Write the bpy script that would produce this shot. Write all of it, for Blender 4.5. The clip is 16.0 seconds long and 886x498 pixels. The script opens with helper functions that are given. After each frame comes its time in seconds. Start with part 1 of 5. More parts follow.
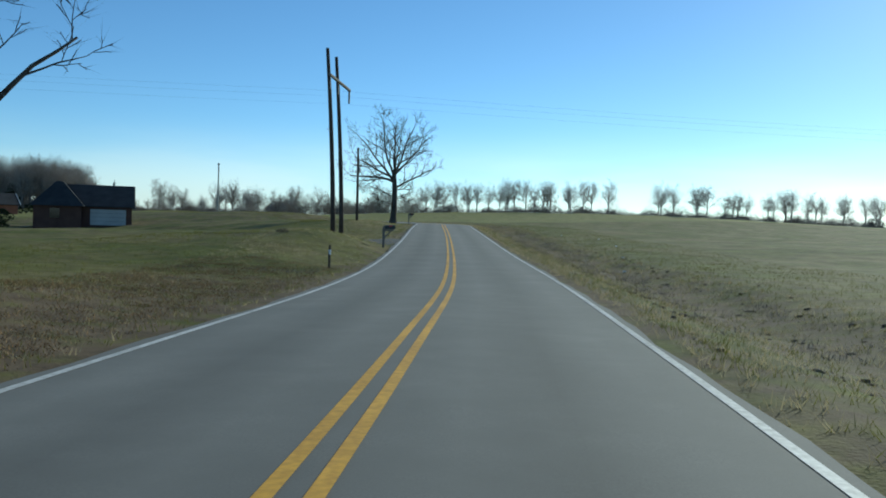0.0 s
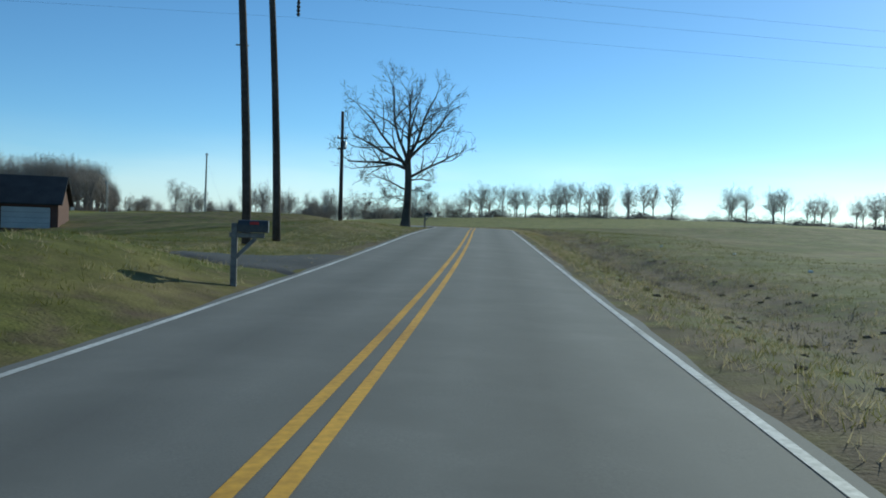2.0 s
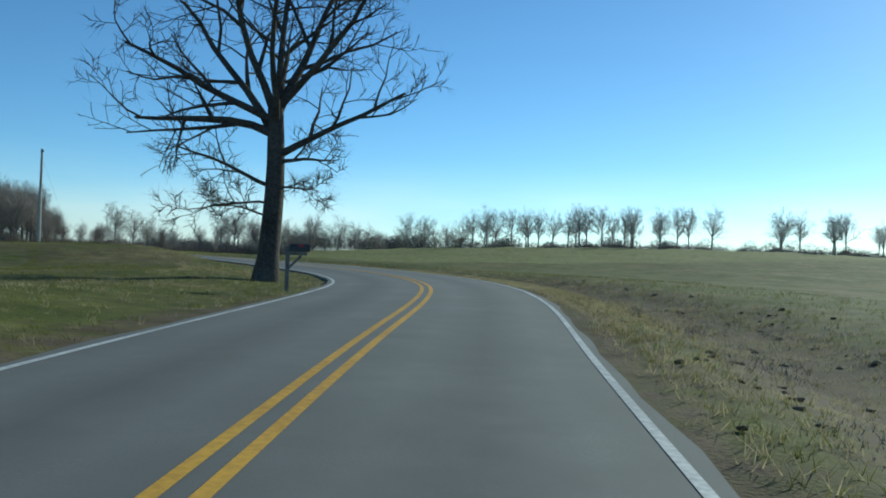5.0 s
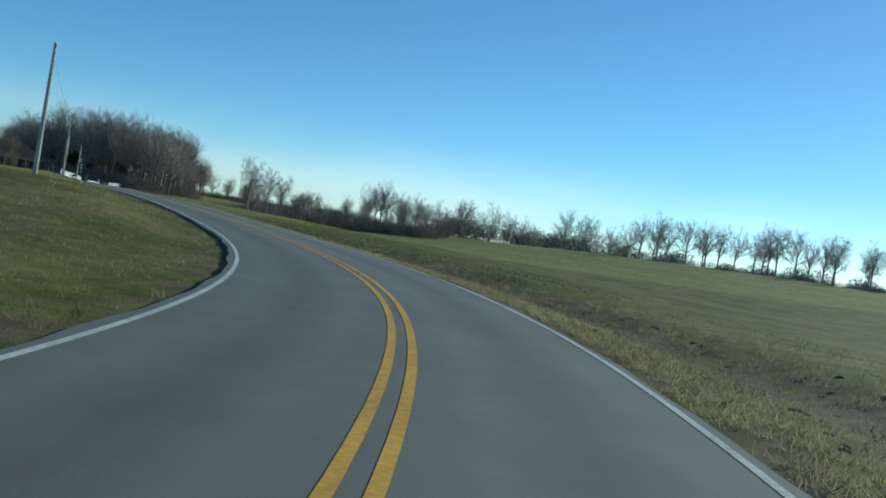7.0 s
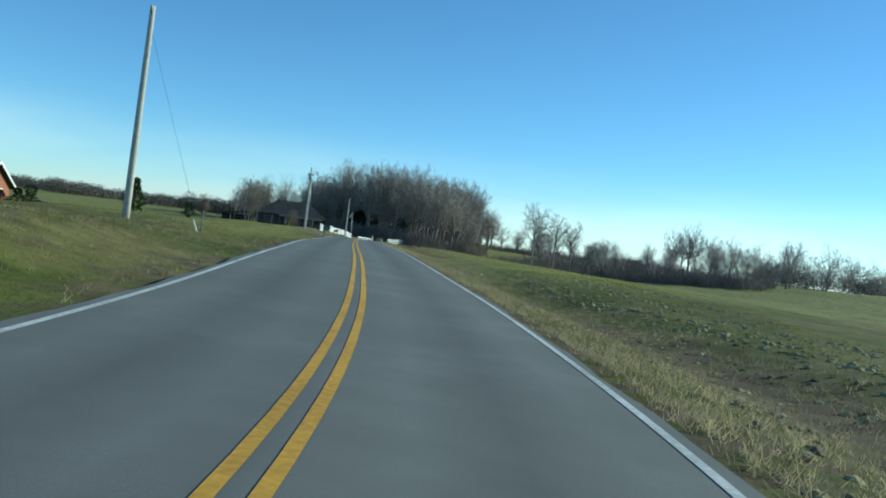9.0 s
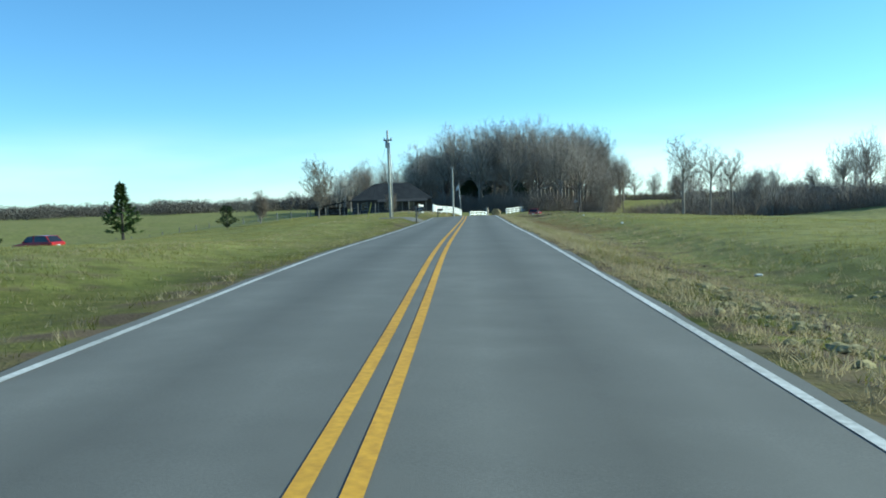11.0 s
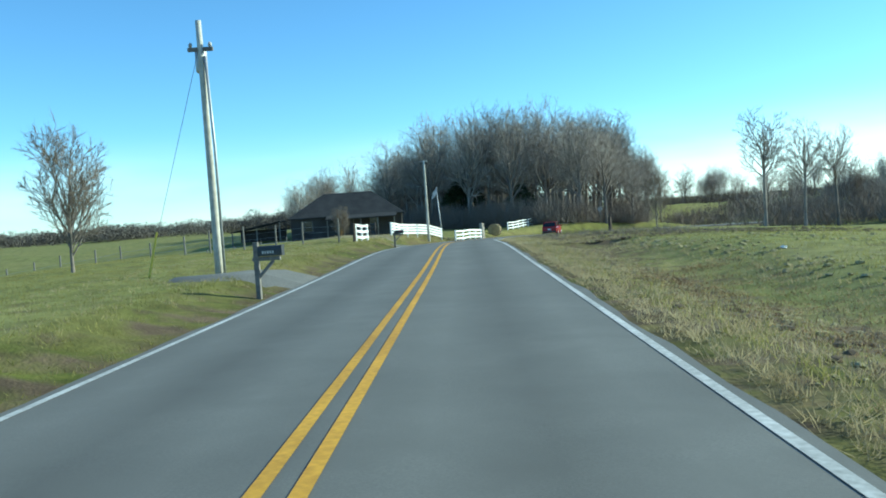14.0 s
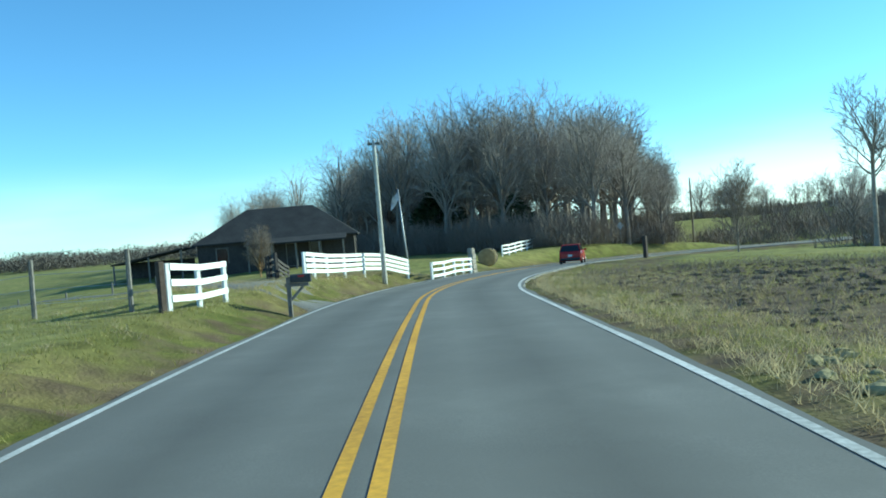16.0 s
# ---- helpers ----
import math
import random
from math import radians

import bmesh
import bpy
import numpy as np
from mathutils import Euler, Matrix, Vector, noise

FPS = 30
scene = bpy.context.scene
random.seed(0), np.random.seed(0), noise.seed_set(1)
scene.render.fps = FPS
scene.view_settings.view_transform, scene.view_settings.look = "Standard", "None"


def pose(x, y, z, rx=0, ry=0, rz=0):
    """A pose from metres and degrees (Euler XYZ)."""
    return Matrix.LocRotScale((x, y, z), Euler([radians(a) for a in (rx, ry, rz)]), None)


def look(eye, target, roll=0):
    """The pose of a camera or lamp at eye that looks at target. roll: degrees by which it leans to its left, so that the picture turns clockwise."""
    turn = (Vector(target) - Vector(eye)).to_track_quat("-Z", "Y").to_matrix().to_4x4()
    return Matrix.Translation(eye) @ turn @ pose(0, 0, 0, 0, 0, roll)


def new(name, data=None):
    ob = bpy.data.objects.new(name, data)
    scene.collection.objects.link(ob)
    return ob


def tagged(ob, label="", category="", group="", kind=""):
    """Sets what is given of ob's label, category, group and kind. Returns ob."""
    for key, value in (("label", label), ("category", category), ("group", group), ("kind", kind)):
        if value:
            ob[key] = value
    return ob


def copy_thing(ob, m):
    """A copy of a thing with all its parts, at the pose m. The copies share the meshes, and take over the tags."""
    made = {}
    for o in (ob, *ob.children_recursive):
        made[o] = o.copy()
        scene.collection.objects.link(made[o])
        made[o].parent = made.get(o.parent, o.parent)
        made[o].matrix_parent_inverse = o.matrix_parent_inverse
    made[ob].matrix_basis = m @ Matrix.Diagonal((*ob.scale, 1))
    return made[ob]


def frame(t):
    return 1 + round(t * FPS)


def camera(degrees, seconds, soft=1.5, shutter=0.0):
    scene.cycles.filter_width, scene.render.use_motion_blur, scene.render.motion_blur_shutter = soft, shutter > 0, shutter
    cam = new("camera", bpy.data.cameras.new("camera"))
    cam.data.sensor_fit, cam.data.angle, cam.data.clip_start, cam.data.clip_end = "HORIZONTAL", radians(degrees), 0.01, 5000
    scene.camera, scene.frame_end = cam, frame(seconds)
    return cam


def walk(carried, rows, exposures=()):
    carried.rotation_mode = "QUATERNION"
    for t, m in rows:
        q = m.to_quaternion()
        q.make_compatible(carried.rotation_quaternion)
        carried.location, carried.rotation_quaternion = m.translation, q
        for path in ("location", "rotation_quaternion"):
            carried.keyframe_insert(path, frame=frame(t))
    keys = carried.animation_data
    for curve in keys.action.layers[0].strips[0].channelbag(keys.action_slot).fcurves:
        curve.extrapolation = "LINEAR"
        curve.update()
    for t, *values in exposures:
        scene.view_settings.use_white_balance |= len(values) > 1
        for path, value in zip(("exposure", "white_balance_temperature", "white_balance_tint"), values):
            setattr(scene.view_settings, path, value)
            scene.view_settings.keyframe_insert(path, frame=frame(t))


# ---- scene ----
# The camera rides in a car along a two-lane country road.
cam = camera(55.16, 16.0, soft=1.8)
# seconds, eye, heading to the left of +y, pitch and roll in degrees
ROWS = [
    (0, -0.15, -0.10, 1.48, 1.47, -1.95, 1.78),
    (0.5, 0.14, 6.59, 1.36, 2.40, -2.01, 1.21),
    (1, 0.47, 13.82, 1.30, 3.48, -2.05, 0.96),
    (1.5, 0.52, 21.74, 1.25, 4.21, -1.78, 2.13),
    (2, 0.54, 29.77, 1.16, 4.79, -1.61, 2.01),
    (2.5, 0.45, 37.86, 1.24, 5.20, -1.34, 1.29),
    (3, 0.26, 45.87, 1.33, 5.16, -0.86, 1.00),
    (3.5, -0.11, 53.92, 1.50, 4.83, -0.21, 0.51),
    (4, -0.31, 61.69, 1.65, 4.66, 0.42, 0.15),
    (4.2, -0.31, 64.70, 1.74, 4.51, 0.61, 0.68),
    (6.3, -1.02, 93.10, 2.36, 10.14, -0.79, 6.71),
    (6.5, -1.54, 96.00, 2.41, 11.96, -0.86, 7.63),
    (7, -2.99, 103.39, 2.43, 16.11, -1.10, 9.62),
    (7.5, -4.53, 110.01, 2.41, 21.42, -1.40, 10.13),
    (8, -6.74, 116.67, 2.37, 26.45, -1.24, 9.70),
    (8.5, -9.38, 122.94, 2.38, 31.76, -0.90, 8.72),
    (9, -12.77, 128.52, 2.41, 36.66, -0.65, 7.53),
    (9.5, -16.57, 133.80, 2.42, 40.83, -1.33, 5.61),
    (9.7, -18.26, 135.87, 2.44, 42.04, -1.88, 4.44),
    (11.8, -38.30, 157.93, 2.65, 44.45, -3.62, -3.48),
    (12, -40.19, 160.21, 2.64, 44.25, -3.89, -3.47),
    (12.5, -45.34, 165.62, 2.69, 43.64, -4.27, -3.35),
    (13, -50.32, 170.99, 2.73, 43.61, -4.24, -3.15),
    (13.5, -55.36, 176.46, 2.60, 43.58, -3.74, -3.58),
    (14, -60.72, 182.38, 2.62, 44.08, -2.43, -3.91),
    (14.5, -65.94, 188.06, 2.52, 45.38, -0.79, -3.93),
    (15, -71.24, 193.63, 2.46, 44.83, -0.92, -4.08),
    (15.5, -76.73, 199.43, 2.48, 43.43, -1.19, -4.24),
    (16, -82.31, 205.11, 2.51, 42.04, -1.14, -4.69),
]


def ride(t, x, y, z, yaw, pitch, roll):
    a, b = radians(yaw), radians(pitch)
    ahead = Vector((-math.sin(a) * math.cos(b), math.cos(a) * math.cos(b), math.sin(b)))
    eye = Vector((x, y, z))
    return t, look(eye, eye + 50 * ahead, roll)


walk(cam, [ride(*row) for row in ROWS], exposures=[(0, -0.20, 5950, -10), (4.2, -0.18, 5880, -12), (6.5, -0.22, 5800, -15), (9.7, 0.34, 5720, -18), (12.0, 0.74, 5900, -16), (13.7, 0.78, 5850, -18), (15.0, 0.74, 5700, -22), (16, 0.74, 5680, -23)])

# ---- world and sun ----
SUN_ELEV, SUN_AZ = radians(20), radians(33)      # azimuth clockwise from +y
world = bpy.data.worlds.new("winter_sky")
scene.world = world
world.use_nodes = True
wn = world.node_tree.nodes
sky = wn.new("ShaderNodeTexSky")
sky.sky_type = "NISHITA"
sky.sun_disc = False
sky.sun_elevation, sky.sun_rotation = SUN_ELEV, SUN_AZ
sky.air_density, sky.dust_density, sky.ozone_density = 0.75, 0.1, 5.0
wn["Background"].inputs["Strength"].default_value = 0.145
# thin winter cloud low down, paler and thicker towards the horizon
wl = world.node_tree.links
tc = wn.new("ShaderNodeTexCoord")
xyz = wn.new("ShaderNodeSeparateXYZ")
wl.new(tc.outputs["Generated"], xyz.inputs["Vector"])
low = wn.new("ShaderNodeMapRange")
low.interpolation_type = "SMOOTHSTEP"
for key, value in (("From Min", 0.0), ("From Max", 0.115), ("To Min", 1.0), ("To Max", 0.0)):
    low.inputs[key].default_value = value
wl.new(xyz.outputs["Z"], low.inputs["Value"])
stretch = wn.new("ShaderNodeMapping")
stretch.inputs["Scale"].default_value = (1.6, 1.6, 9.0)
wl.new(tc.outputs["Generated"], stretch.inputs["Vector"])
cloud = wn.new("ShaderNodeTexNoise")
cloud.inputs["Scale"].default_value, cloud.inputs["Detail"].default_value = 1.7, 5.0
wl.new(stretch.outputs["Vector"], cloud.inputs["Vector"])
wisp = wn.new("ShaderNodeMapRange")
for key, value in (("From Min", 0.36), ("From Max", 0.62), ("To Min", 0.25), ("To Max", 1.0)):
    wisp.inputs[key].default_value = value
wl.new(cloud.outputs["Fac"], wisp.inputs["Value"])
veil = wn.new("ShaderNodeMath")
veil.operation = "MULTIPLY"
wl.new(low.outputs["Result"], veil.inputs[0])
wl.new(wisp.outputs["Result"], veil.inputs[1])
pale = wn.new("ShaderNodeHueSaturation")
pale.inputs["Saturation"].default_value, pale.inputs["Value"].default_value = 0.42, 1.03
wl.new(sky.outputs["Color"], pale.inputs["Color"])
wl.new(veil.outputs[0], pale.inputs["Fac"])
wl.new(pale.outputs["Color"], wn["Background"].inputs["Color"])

sun = new("sun", bpy.data.lights.new("sun", "SUN"))
sun.data.energy, sun.data.angle, sun.data.color = 4.6, radians(0.53), (1.0, 0.93, 0.82)
sun_from = Vector((math.sin(SUN_AZ) * math.cos(SUN_ELEV), math.cos(SUN_AZ) * math.cos(SUN_ELEV), math.sin(SUN_ELEV)))
sun.matrix_world = look(sun_from * 100, (0, 0, 0))


# ---- materials ----
def material(name, low, high, rough=0.8, grain=8.0, stain=0.4, bump=0.3, bump_scale=30.0, metal=0.0, spec=0.3, tint=None, tint_scale=0.05, vary=0.0, coords="Object"):
    """Two colours mixed by grain and by broad stains, a third by large patches, with a fine relief."""
    m = bpy.data.materials.new(name)
    m.use_nodes = True
    nt = m.node_tree
    n, ln = nt.nodes, nt.links
    b = n["Principled BSDF"]
    tc = n.new("ShaderNodeTexCoord")

    def noise_at(scale, detail=4.0):
        t = n.new("ShaderNodeTexNoise")
        t.inputs["Scale"].default_value, t.inputs["Detail"].default_value = scale, detail
        ln.new(tc.outputs[coords], t.inputs["Vector"])
        return t

    def ramp(src, a, c):
        r = n.new("ShaderNodeMapRange")
        r.inputs["From Min"].default_value, r.inputs["From Max"].default_value = a, c
        ln.new(src, r.inputs["Value"])
        return r.outputs["Result"]

    def mix(fac, a, c):
        x = n.new("ShaderNodeMix")
        x.data_type = "RGBA"
        ln.new(fac, x.inputs["Factor"])
        for sock, v in ((x.inputs["A"], a), (x.inputs["B"], c)):
            if isinstance(v, tuple):
                sock.default_value = (*v, 1)
            else:
                ln.new(v, sock)
        return x.outputs["Result"]

    fine, broad = noise_at(grain), noise_at(stain, 3.0)
    add = n.new("ShaderNodeMath")
    add.operation = "MULTIPLY_ADD"
    ln.new(broad.outputs["Fac"], add.inputs[0])
    add.inputs[1].default_value = 0.9
    sub = n.new("ShaderNodeMath")
    sub.operation = "MULTIPLY_ADD"
    ln.new(fine.outputs["Fac"], sub.inputs[0])
    sub.inputs[1].default_value, sub.inputs[2].default_value = 0.9, -0.4
    ln.new(sub.outputs[0], add.inputs[2])
    col = mix(ramp(add.outputs[0], 0.2, 0.8), low, high)
    if tint:
        patch = noise_at(tint_scale, 5.0)
        col = mix(ramp(patch.outputs["Fac"], 0.42, 0.66), col, tint)
    if vary:
        oi = n.new("ShaderNodeObjectInfo")
        hsv = n.new("ShaderNodeHueSaturation")
        ln.new(col, hsv.inputs["Color"])
        mr = n.new("ShaderNodeMapRange")
        mr.inputs["To Min"].default_value, mr.inputs["To Max"].default_value = 1 - vary, 1 + vary
        ln.new(oi.outputs["Random"], mr.inputs["Value"])
        ln.new(mr.outputs["Result"], hsv.inputs["Value"])
        col = hsv.outputs["Color"]
    ln.new(col, b.inputs["Base Color"])
    b.inputs["Roughness"].default_value, b.inputs["Metallic"].default_value = rough, metal
    b.inputs["Specular IOR Level"].default_value = spec
    if bump:
        rel = noise_at(bump_scale, 3.0)
        bp = n.new("ShaderNodeBump")
        bp.inputs["Strength"].default_value, bp.inputs["Distance"].default_value = bump, 0.6 / bump_scale
        ln.new(rel.outputs["Fac"], bp.inputs["Height"])
        ln.new(bp.outputs["Normal"], b.inputs["Normal"])
    return m


GRASS = material("winter_grass", (0.056, 0.068, 0.013), (0.140, 0.140, 0.032), 0.95, 7.0, 0.35, 0.55, 18.0, spec=0.1, tint=(0.175, 0.140, 0.058), tint_scale=0.16)
ASPHALT = material("asphalt", (0.138, 0.133, 0.120), (0.196, 0.189, 0.169), 0.85, 55.0, 0.5, 0.35, 120.0, spec=0.3, tint=(0.158, 0.152, 0.136), tint_scale=1.4)
DARK_ASPHALT = material("old_dark_asphalt", (0.04, 0.04, 0.042), (0.09, 0.088, 0.085), 0.9, 40.0, 0.4, 0.5, 60.0, spec=0.25)
GRAVEL = material("gravel", (0.10, 0.098, 0.092), (0.23, 0.222, 0.205), 0.95, 25.0, 0.5, 0.8, 40.0, spec=0.2)
WHITE_LINE = material("white_line_paint", (0.34, 0.33, 0.30), (0.74, 0.72, 0.68), 0.7, 14.0, 0.6, 0.2, 90.0)
YELLOW_LINE = material("yellow_line_paint", (0.46, 0.235, 0.03), (0.78, 0.42, 0.045), 0.7, 14.0, 0.6, 0.2, 90.0)
BARK = material("bark", (0.05, 0.042, 0.036), (0.15, 0.128, 0.105), 0.95, 9.0, 0.8, 0.8, 14.0, spec=0.1, vary=0.25)
DARK_TWIGS = material("dark_twigs", (0.06, 0.05, 0.042), (0.12, 0.10, 0.085), 0.95, 4.0, 0.5, 0.0, spec=0.05)
GREY_BARK = material("grey_bark", (0.165, 0.14, 0.12), (0.36, 0.31, 0.265), 0.95, 6.0, 0.6, 0.5, 14.0, spec=0.1, vary=0.3)
TWIGS = material("twigs", (0.25, 0.215, 0.185), (0.44, 0.385, 0.33), 0.95, 4.0, 0.5, 0.0, spec=0.05, vary=0.25)
POLE_WOOD = material("pole_wood", (0.16, 0.12, 0.09), (0.34, 0.28, 0.22), 0.9, 7.0, 0.5, 0.5, 20.0, spec=0.15)
PALE_POLE = material("bleached_pole_wood", (0.34, 0.32, 0.27), (0.58, 0.56, 0.50), 0.9, 7.0, 0.5, 0.5, 20.0, spec=0.15)
SOIL = material("ditch_earth", (0.075, 0.055, 0.036), (0.20, 0.15, 0.10), 0.95, 6.0, 0.6, 0.6, 14.0, spec=0.1)
TURF = material("rough_turf", (0.19, 0.165, 0.075), (0.42, 0.36, 0.20), 0.95, 5.0, 0.8, 0.8, 14.0, spec=0.1)
DARK_POLE = material("creosoted_pole_wood", (0.045, 0.034, 0.028), (0.11, 0.085, 0.07), 0.85, 7.0, 0.5, 0.5, 20.0, spec=0.2)
WHITE_BOARD = material("white_fence_paint", (0.62, 0.62, 0.60), (0.82, 0.82, 0.80), 0.65, 10.0, 1.0, 0.3, 30.0)
GREY_WOOD = material("weathered_wood", (0.12, 0.11, 0.10), (0.27, 0.25, 0.22), 0.9, 12.0, 1.0, 0.5, 25.0, spec=0.15)
BARN_WALL = material("barn_boards", (0.035, 0.031, 0.03), (0.085, 0.075, 0.07), 0.9, 6.0, 0.7, 0.5, 15.0, vary=0.1)
BLACK_METAL = material("black_box_paint", (0.02, 0.02, 0.022), (0.05, 0.05, 0.05), 0.45, 14.0, 2.0, 0.1, 50.0, spec=0.5)
GALV = material("galvanised_metal", (0.30, 0.31, 0.32), (0.5, 0.5, 0.5), 0.5, 12.0, 2.0, 0.1, 50.0, metal=0.6)
WIRE = material("wire_sheath", (0.03, 0.03, 0.03), (0.06, 0.06, 0.06), 0.6, 5.0, 1.0, 0.0)
RED_PAINT = material("red_car_paint", (0.30, 0.012, 0.015), (0.36, 0.02, 0.02), 0.25, 20.0, 2.0, 0.0, spec=0.6)
DARK_GLASS = material("tinted_glass", (0.012, 0.013, 0.015), (0.02, 0.02, 0.022), 0.08, 5.0, 1.0, 0.0, spec=0.7)
RUBBER = material("tyre_rubber", (0.02, 0.02, 0.02), (0.04, 0.04, 0.04), 0.85, 20.0, 2.0, 0.2, 60.0)
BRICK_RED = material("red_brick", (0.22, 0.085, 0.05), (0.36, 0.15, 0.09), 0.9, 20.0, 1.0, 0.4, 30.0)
# brick darkened in its colour for the ranch walls that face away from the sun
SHADED_BRICK = material("shade_darkened_brick", (0.07, 0.036, 0.028), (0.13, 0.07, 0.052), 0.9, 20.0, 1.0, 0.4, 30.0)
# white door paint with the shade on the garage front put into its colour
SHADED_WHITE = material("shaded_white_door_paint", (0.36, 0.36, 0.35), (0.48, 0.48, 0.46), 0.7, 8.0, 0.8, 0.2, 30.0)
SHINGLE = material("roof_shingle", (0.022, 0.022, 0.023), (0.055, 0.053, 0.053), 0.9, 10.0, 0.8, 0.5, 20.0)
CEDAR = material("cedar_needles", (0.025, 0.040, 0.018), (0.07, 0.09, 0.042), 0.9, 6.0, 0.8, 0.3, 20.0, spec=0.1)
PINE = material("pine_needles", (0.035, 0.060, 0.018), (0.10, 0.13, 0.045), 0.9, 6.0, 0.8, 0.3, 20.0, spec=0.1)
BRUSH = material("winter_brush", (0.16, 0.13, 0.104), (0.33, 0.27, 0.22), 0.95, 3.0, 0.3, 0.0, spec=0.05)
FAR_BRUSH = material("far_winter_woods", (0.095, 0.085, 0.075), (0.17, 0.15, 0.13), 0.95, 0.3, 0.05, 0.0, spec=0.05)
RUSTY_WEEDS = material("rusty_dead_weeds", (0.21, 0.125, 0.06), (0.40, 0.26, 0.13), 0.95, 3.0, 0.3, 0.0, spec=0.05)
DRY_GRASS = material("dry_grass", (0.30, 0.24, 0.13), (0.54, 0.45, 0.27), 0.95, 3.0, 0.3, 0.0, spec=0.1)
GREEN_GRASS = material("green_grass_blades", (0.085, 0.095, 0.018), (0.22, 0.20, 0.055), 0.9, 3.0, 0.15, 0.0, spec=0.15)
PALE_GRASS = material("pale_grass_blades", (0.18, 0.172, 0.05), (0.38, 0.345, 0.13), 0.9, 3.0, 0.15, 0.0, spec=0.15)


def add_soil(m, colour, name):
    """Lays bare earth over a material where the mesh's own soil attribute says so."""
    nt = m.node_tree
    b = nt.nodes["Principled BSDF"]
    at = nt.nodes.new("ShaderNodeAttribute")
    at.attribute_name = name
    tc = nt.nodes.new("ShaderNodeTexCoord")
    ns = nt.nodes.new("ShaderNodeTexNoise")
    ns.inputs["Scale"].default_value, ns.inputs["Detail"].default_value = 1.3, 6.0
    nt.links.new(tc.outputs["Object"], ns.inputs["Vector"])
    mul = nt.nodes.new("ShaderNodeMath")
    mul.operation = "MULTIPLY_ADD"
    nt.links.new(ns.outputs["Fac"], mul.inputs[0])
    mul.inputs[1].default_value = 2.2
    nt.links.new(at.outputs["Fac"], mul.inputs[2])
    mr = nt.nodes.new("ShaderNodeMapRange")
    mr.inputs["From Min"].default_value, mr.inputs["From Max"].default_value = 1.25, 1.85
    nt.links.new(mul.outputs[0], mr.inputs["Value"])
    mx = nt.nodes.new("ShaderNodeMix")
    mx.data_type = "RGBA"
    nt.links.new(mr.outputs["Result"], mx.inputs["Factor"])
    nt.links.new(b.inputs["Base Color"].links[0].from_socket, mx.inputs["A"])
    mx.inputs["B"].default_value = (*colour, 1)
    nt.links.new(mx.outputs["Result"], b.inputs["Base Color"])


def add_mottle(m, scale, low, high):
    """Breaks a colour up into clumps, lighter and darker."""
    nt = m.node_tree
    b = nt.nodes["Principled BSDF"]
    tc = nt.nodes.new("ShaderNodeTexCoord")
    ns = nt.nodes.new("ShaderNodeTexNoise")
    ns.inputs["Scale"].default_value, ns.inputs["Detail"].default_value, ns.inputs["Roughness"].default_value = scale, 7.0, 0.68
    nt.links.new(tc.outputs["Object"], ns.inputs["Vector"])
    mr = nt.nodes.new("ShaderNodeMapRange")
    mr.inputs["From Min"].default_value, mr.inputs["From Max"].default_value = 0.36, 0.64
    mr.inputs["To Min"].default_value, mr.inputs["To Max"].default_value = low, high
    nt.links.new(ns.outputs["Fac"], mr.inputs["Value"])
    hsv = nt.nodes.new("ShaderNodeHueSaturation")
    nt.links.new(mr.outputs["Result"], hsv.inputs["Value"])
    nt.links.new(b.inputs["Base Color"].links[0].from_socket, hsv.inputs["Color"])
    nt.links.new(hsv.outputs["Color"], b.inputs["Base Color"])


def add_paler(m, colour, name):
    """Paler, yellower grass where the mesh's own attribute says so."""
    nt = m.node_tree
    b = nt.nodes["Principled BSDF"]
    at = nt.nodes.new("ShaderNodeAttribute")
    at.attribute_name = name
    mx = nt.nodes.new("ShaderNodeMix")
    mx.data_type = "RGBA"
    nt.links.new(at.outputs["Fac"], mx.inputs["Factor"])
    nt.links.new(b.inputs["Base Color"].links[0].from_socket, mx.inputs["A"])
    mx.inputs["B"].default_value = (*colour, 1)
    nt.links.new(mx.outputs["Result"], b.inputs["Base Color"])


add_paler(GRASS, (0.285, 0.272, 0.092), "paler_grass")
add_soil(GRASS, (0.13, 0.094, 0.058), "soil")
add_mottle(GRASS, 1.1, 0.72, 1.3)
add_mottle(ASPHALT, 0.45, 0.95, 1.05)


def add_wear(m, name):
    """Darkens and pales the asphalt along the lanes by the mesh's own wear attribute."""
    nt = m.node_tree
    b = nt.nodes["Principled BSDF"]
    at = nt.nodes.new("ShaderNodeAttribute")
    at.attribute_name = name
    mr = nt.nodes.new("ShaderNodeMapRange")
    mr.inputs["From Min"].default_value, mr.inputs["From Max"].default_value = -1.0, 1.0
    mr.inputs["To Min"].default_value, mr.inputs["To Max"].default_value = 1.14, 0.78
    nt.links.new(at.outputs["Fac"], mr.inputs["Value"])
    hsv = nt.nodes.new("ShaderNodeHueSaturation")
    nt.links.new(mr.outputs["Result"], hsv.inputs["Value"])
    nt.links.new(b.inputs["Base Color"].links[0].from_socket, hsv.inputs["Color"])
    nt.links.new(hsv.outputs["Color"], b.inputs["Base Color"])


add_wear(ASPHALT, "wear")


def let_light_through(m, share):
    """Thin blades glow a little against the sun."""
    nt = m.node_tree
    b = nt.nodes["Principled BSDF"]
    tl = nt.nodes.new("ShaderNodeBsdfTranslucent")
    nt.links.new(b.inputs["Base Color"].links[0].from_socket, tl.inputs["Color"])
    mx = nt.nodes.new("ShaderNodeMixShader")
    mx.inputs["Fac"].default_value = share
    nt.links.new(b.outputs["BSDF"], mx.inputs[1])
    nt.links.new(tl.outputs["BSDF"], mx.inputs[2])
    nt.links.new(mx.outputs["Shader"], nt.nodes["Material Output"].inputs["Surface"])


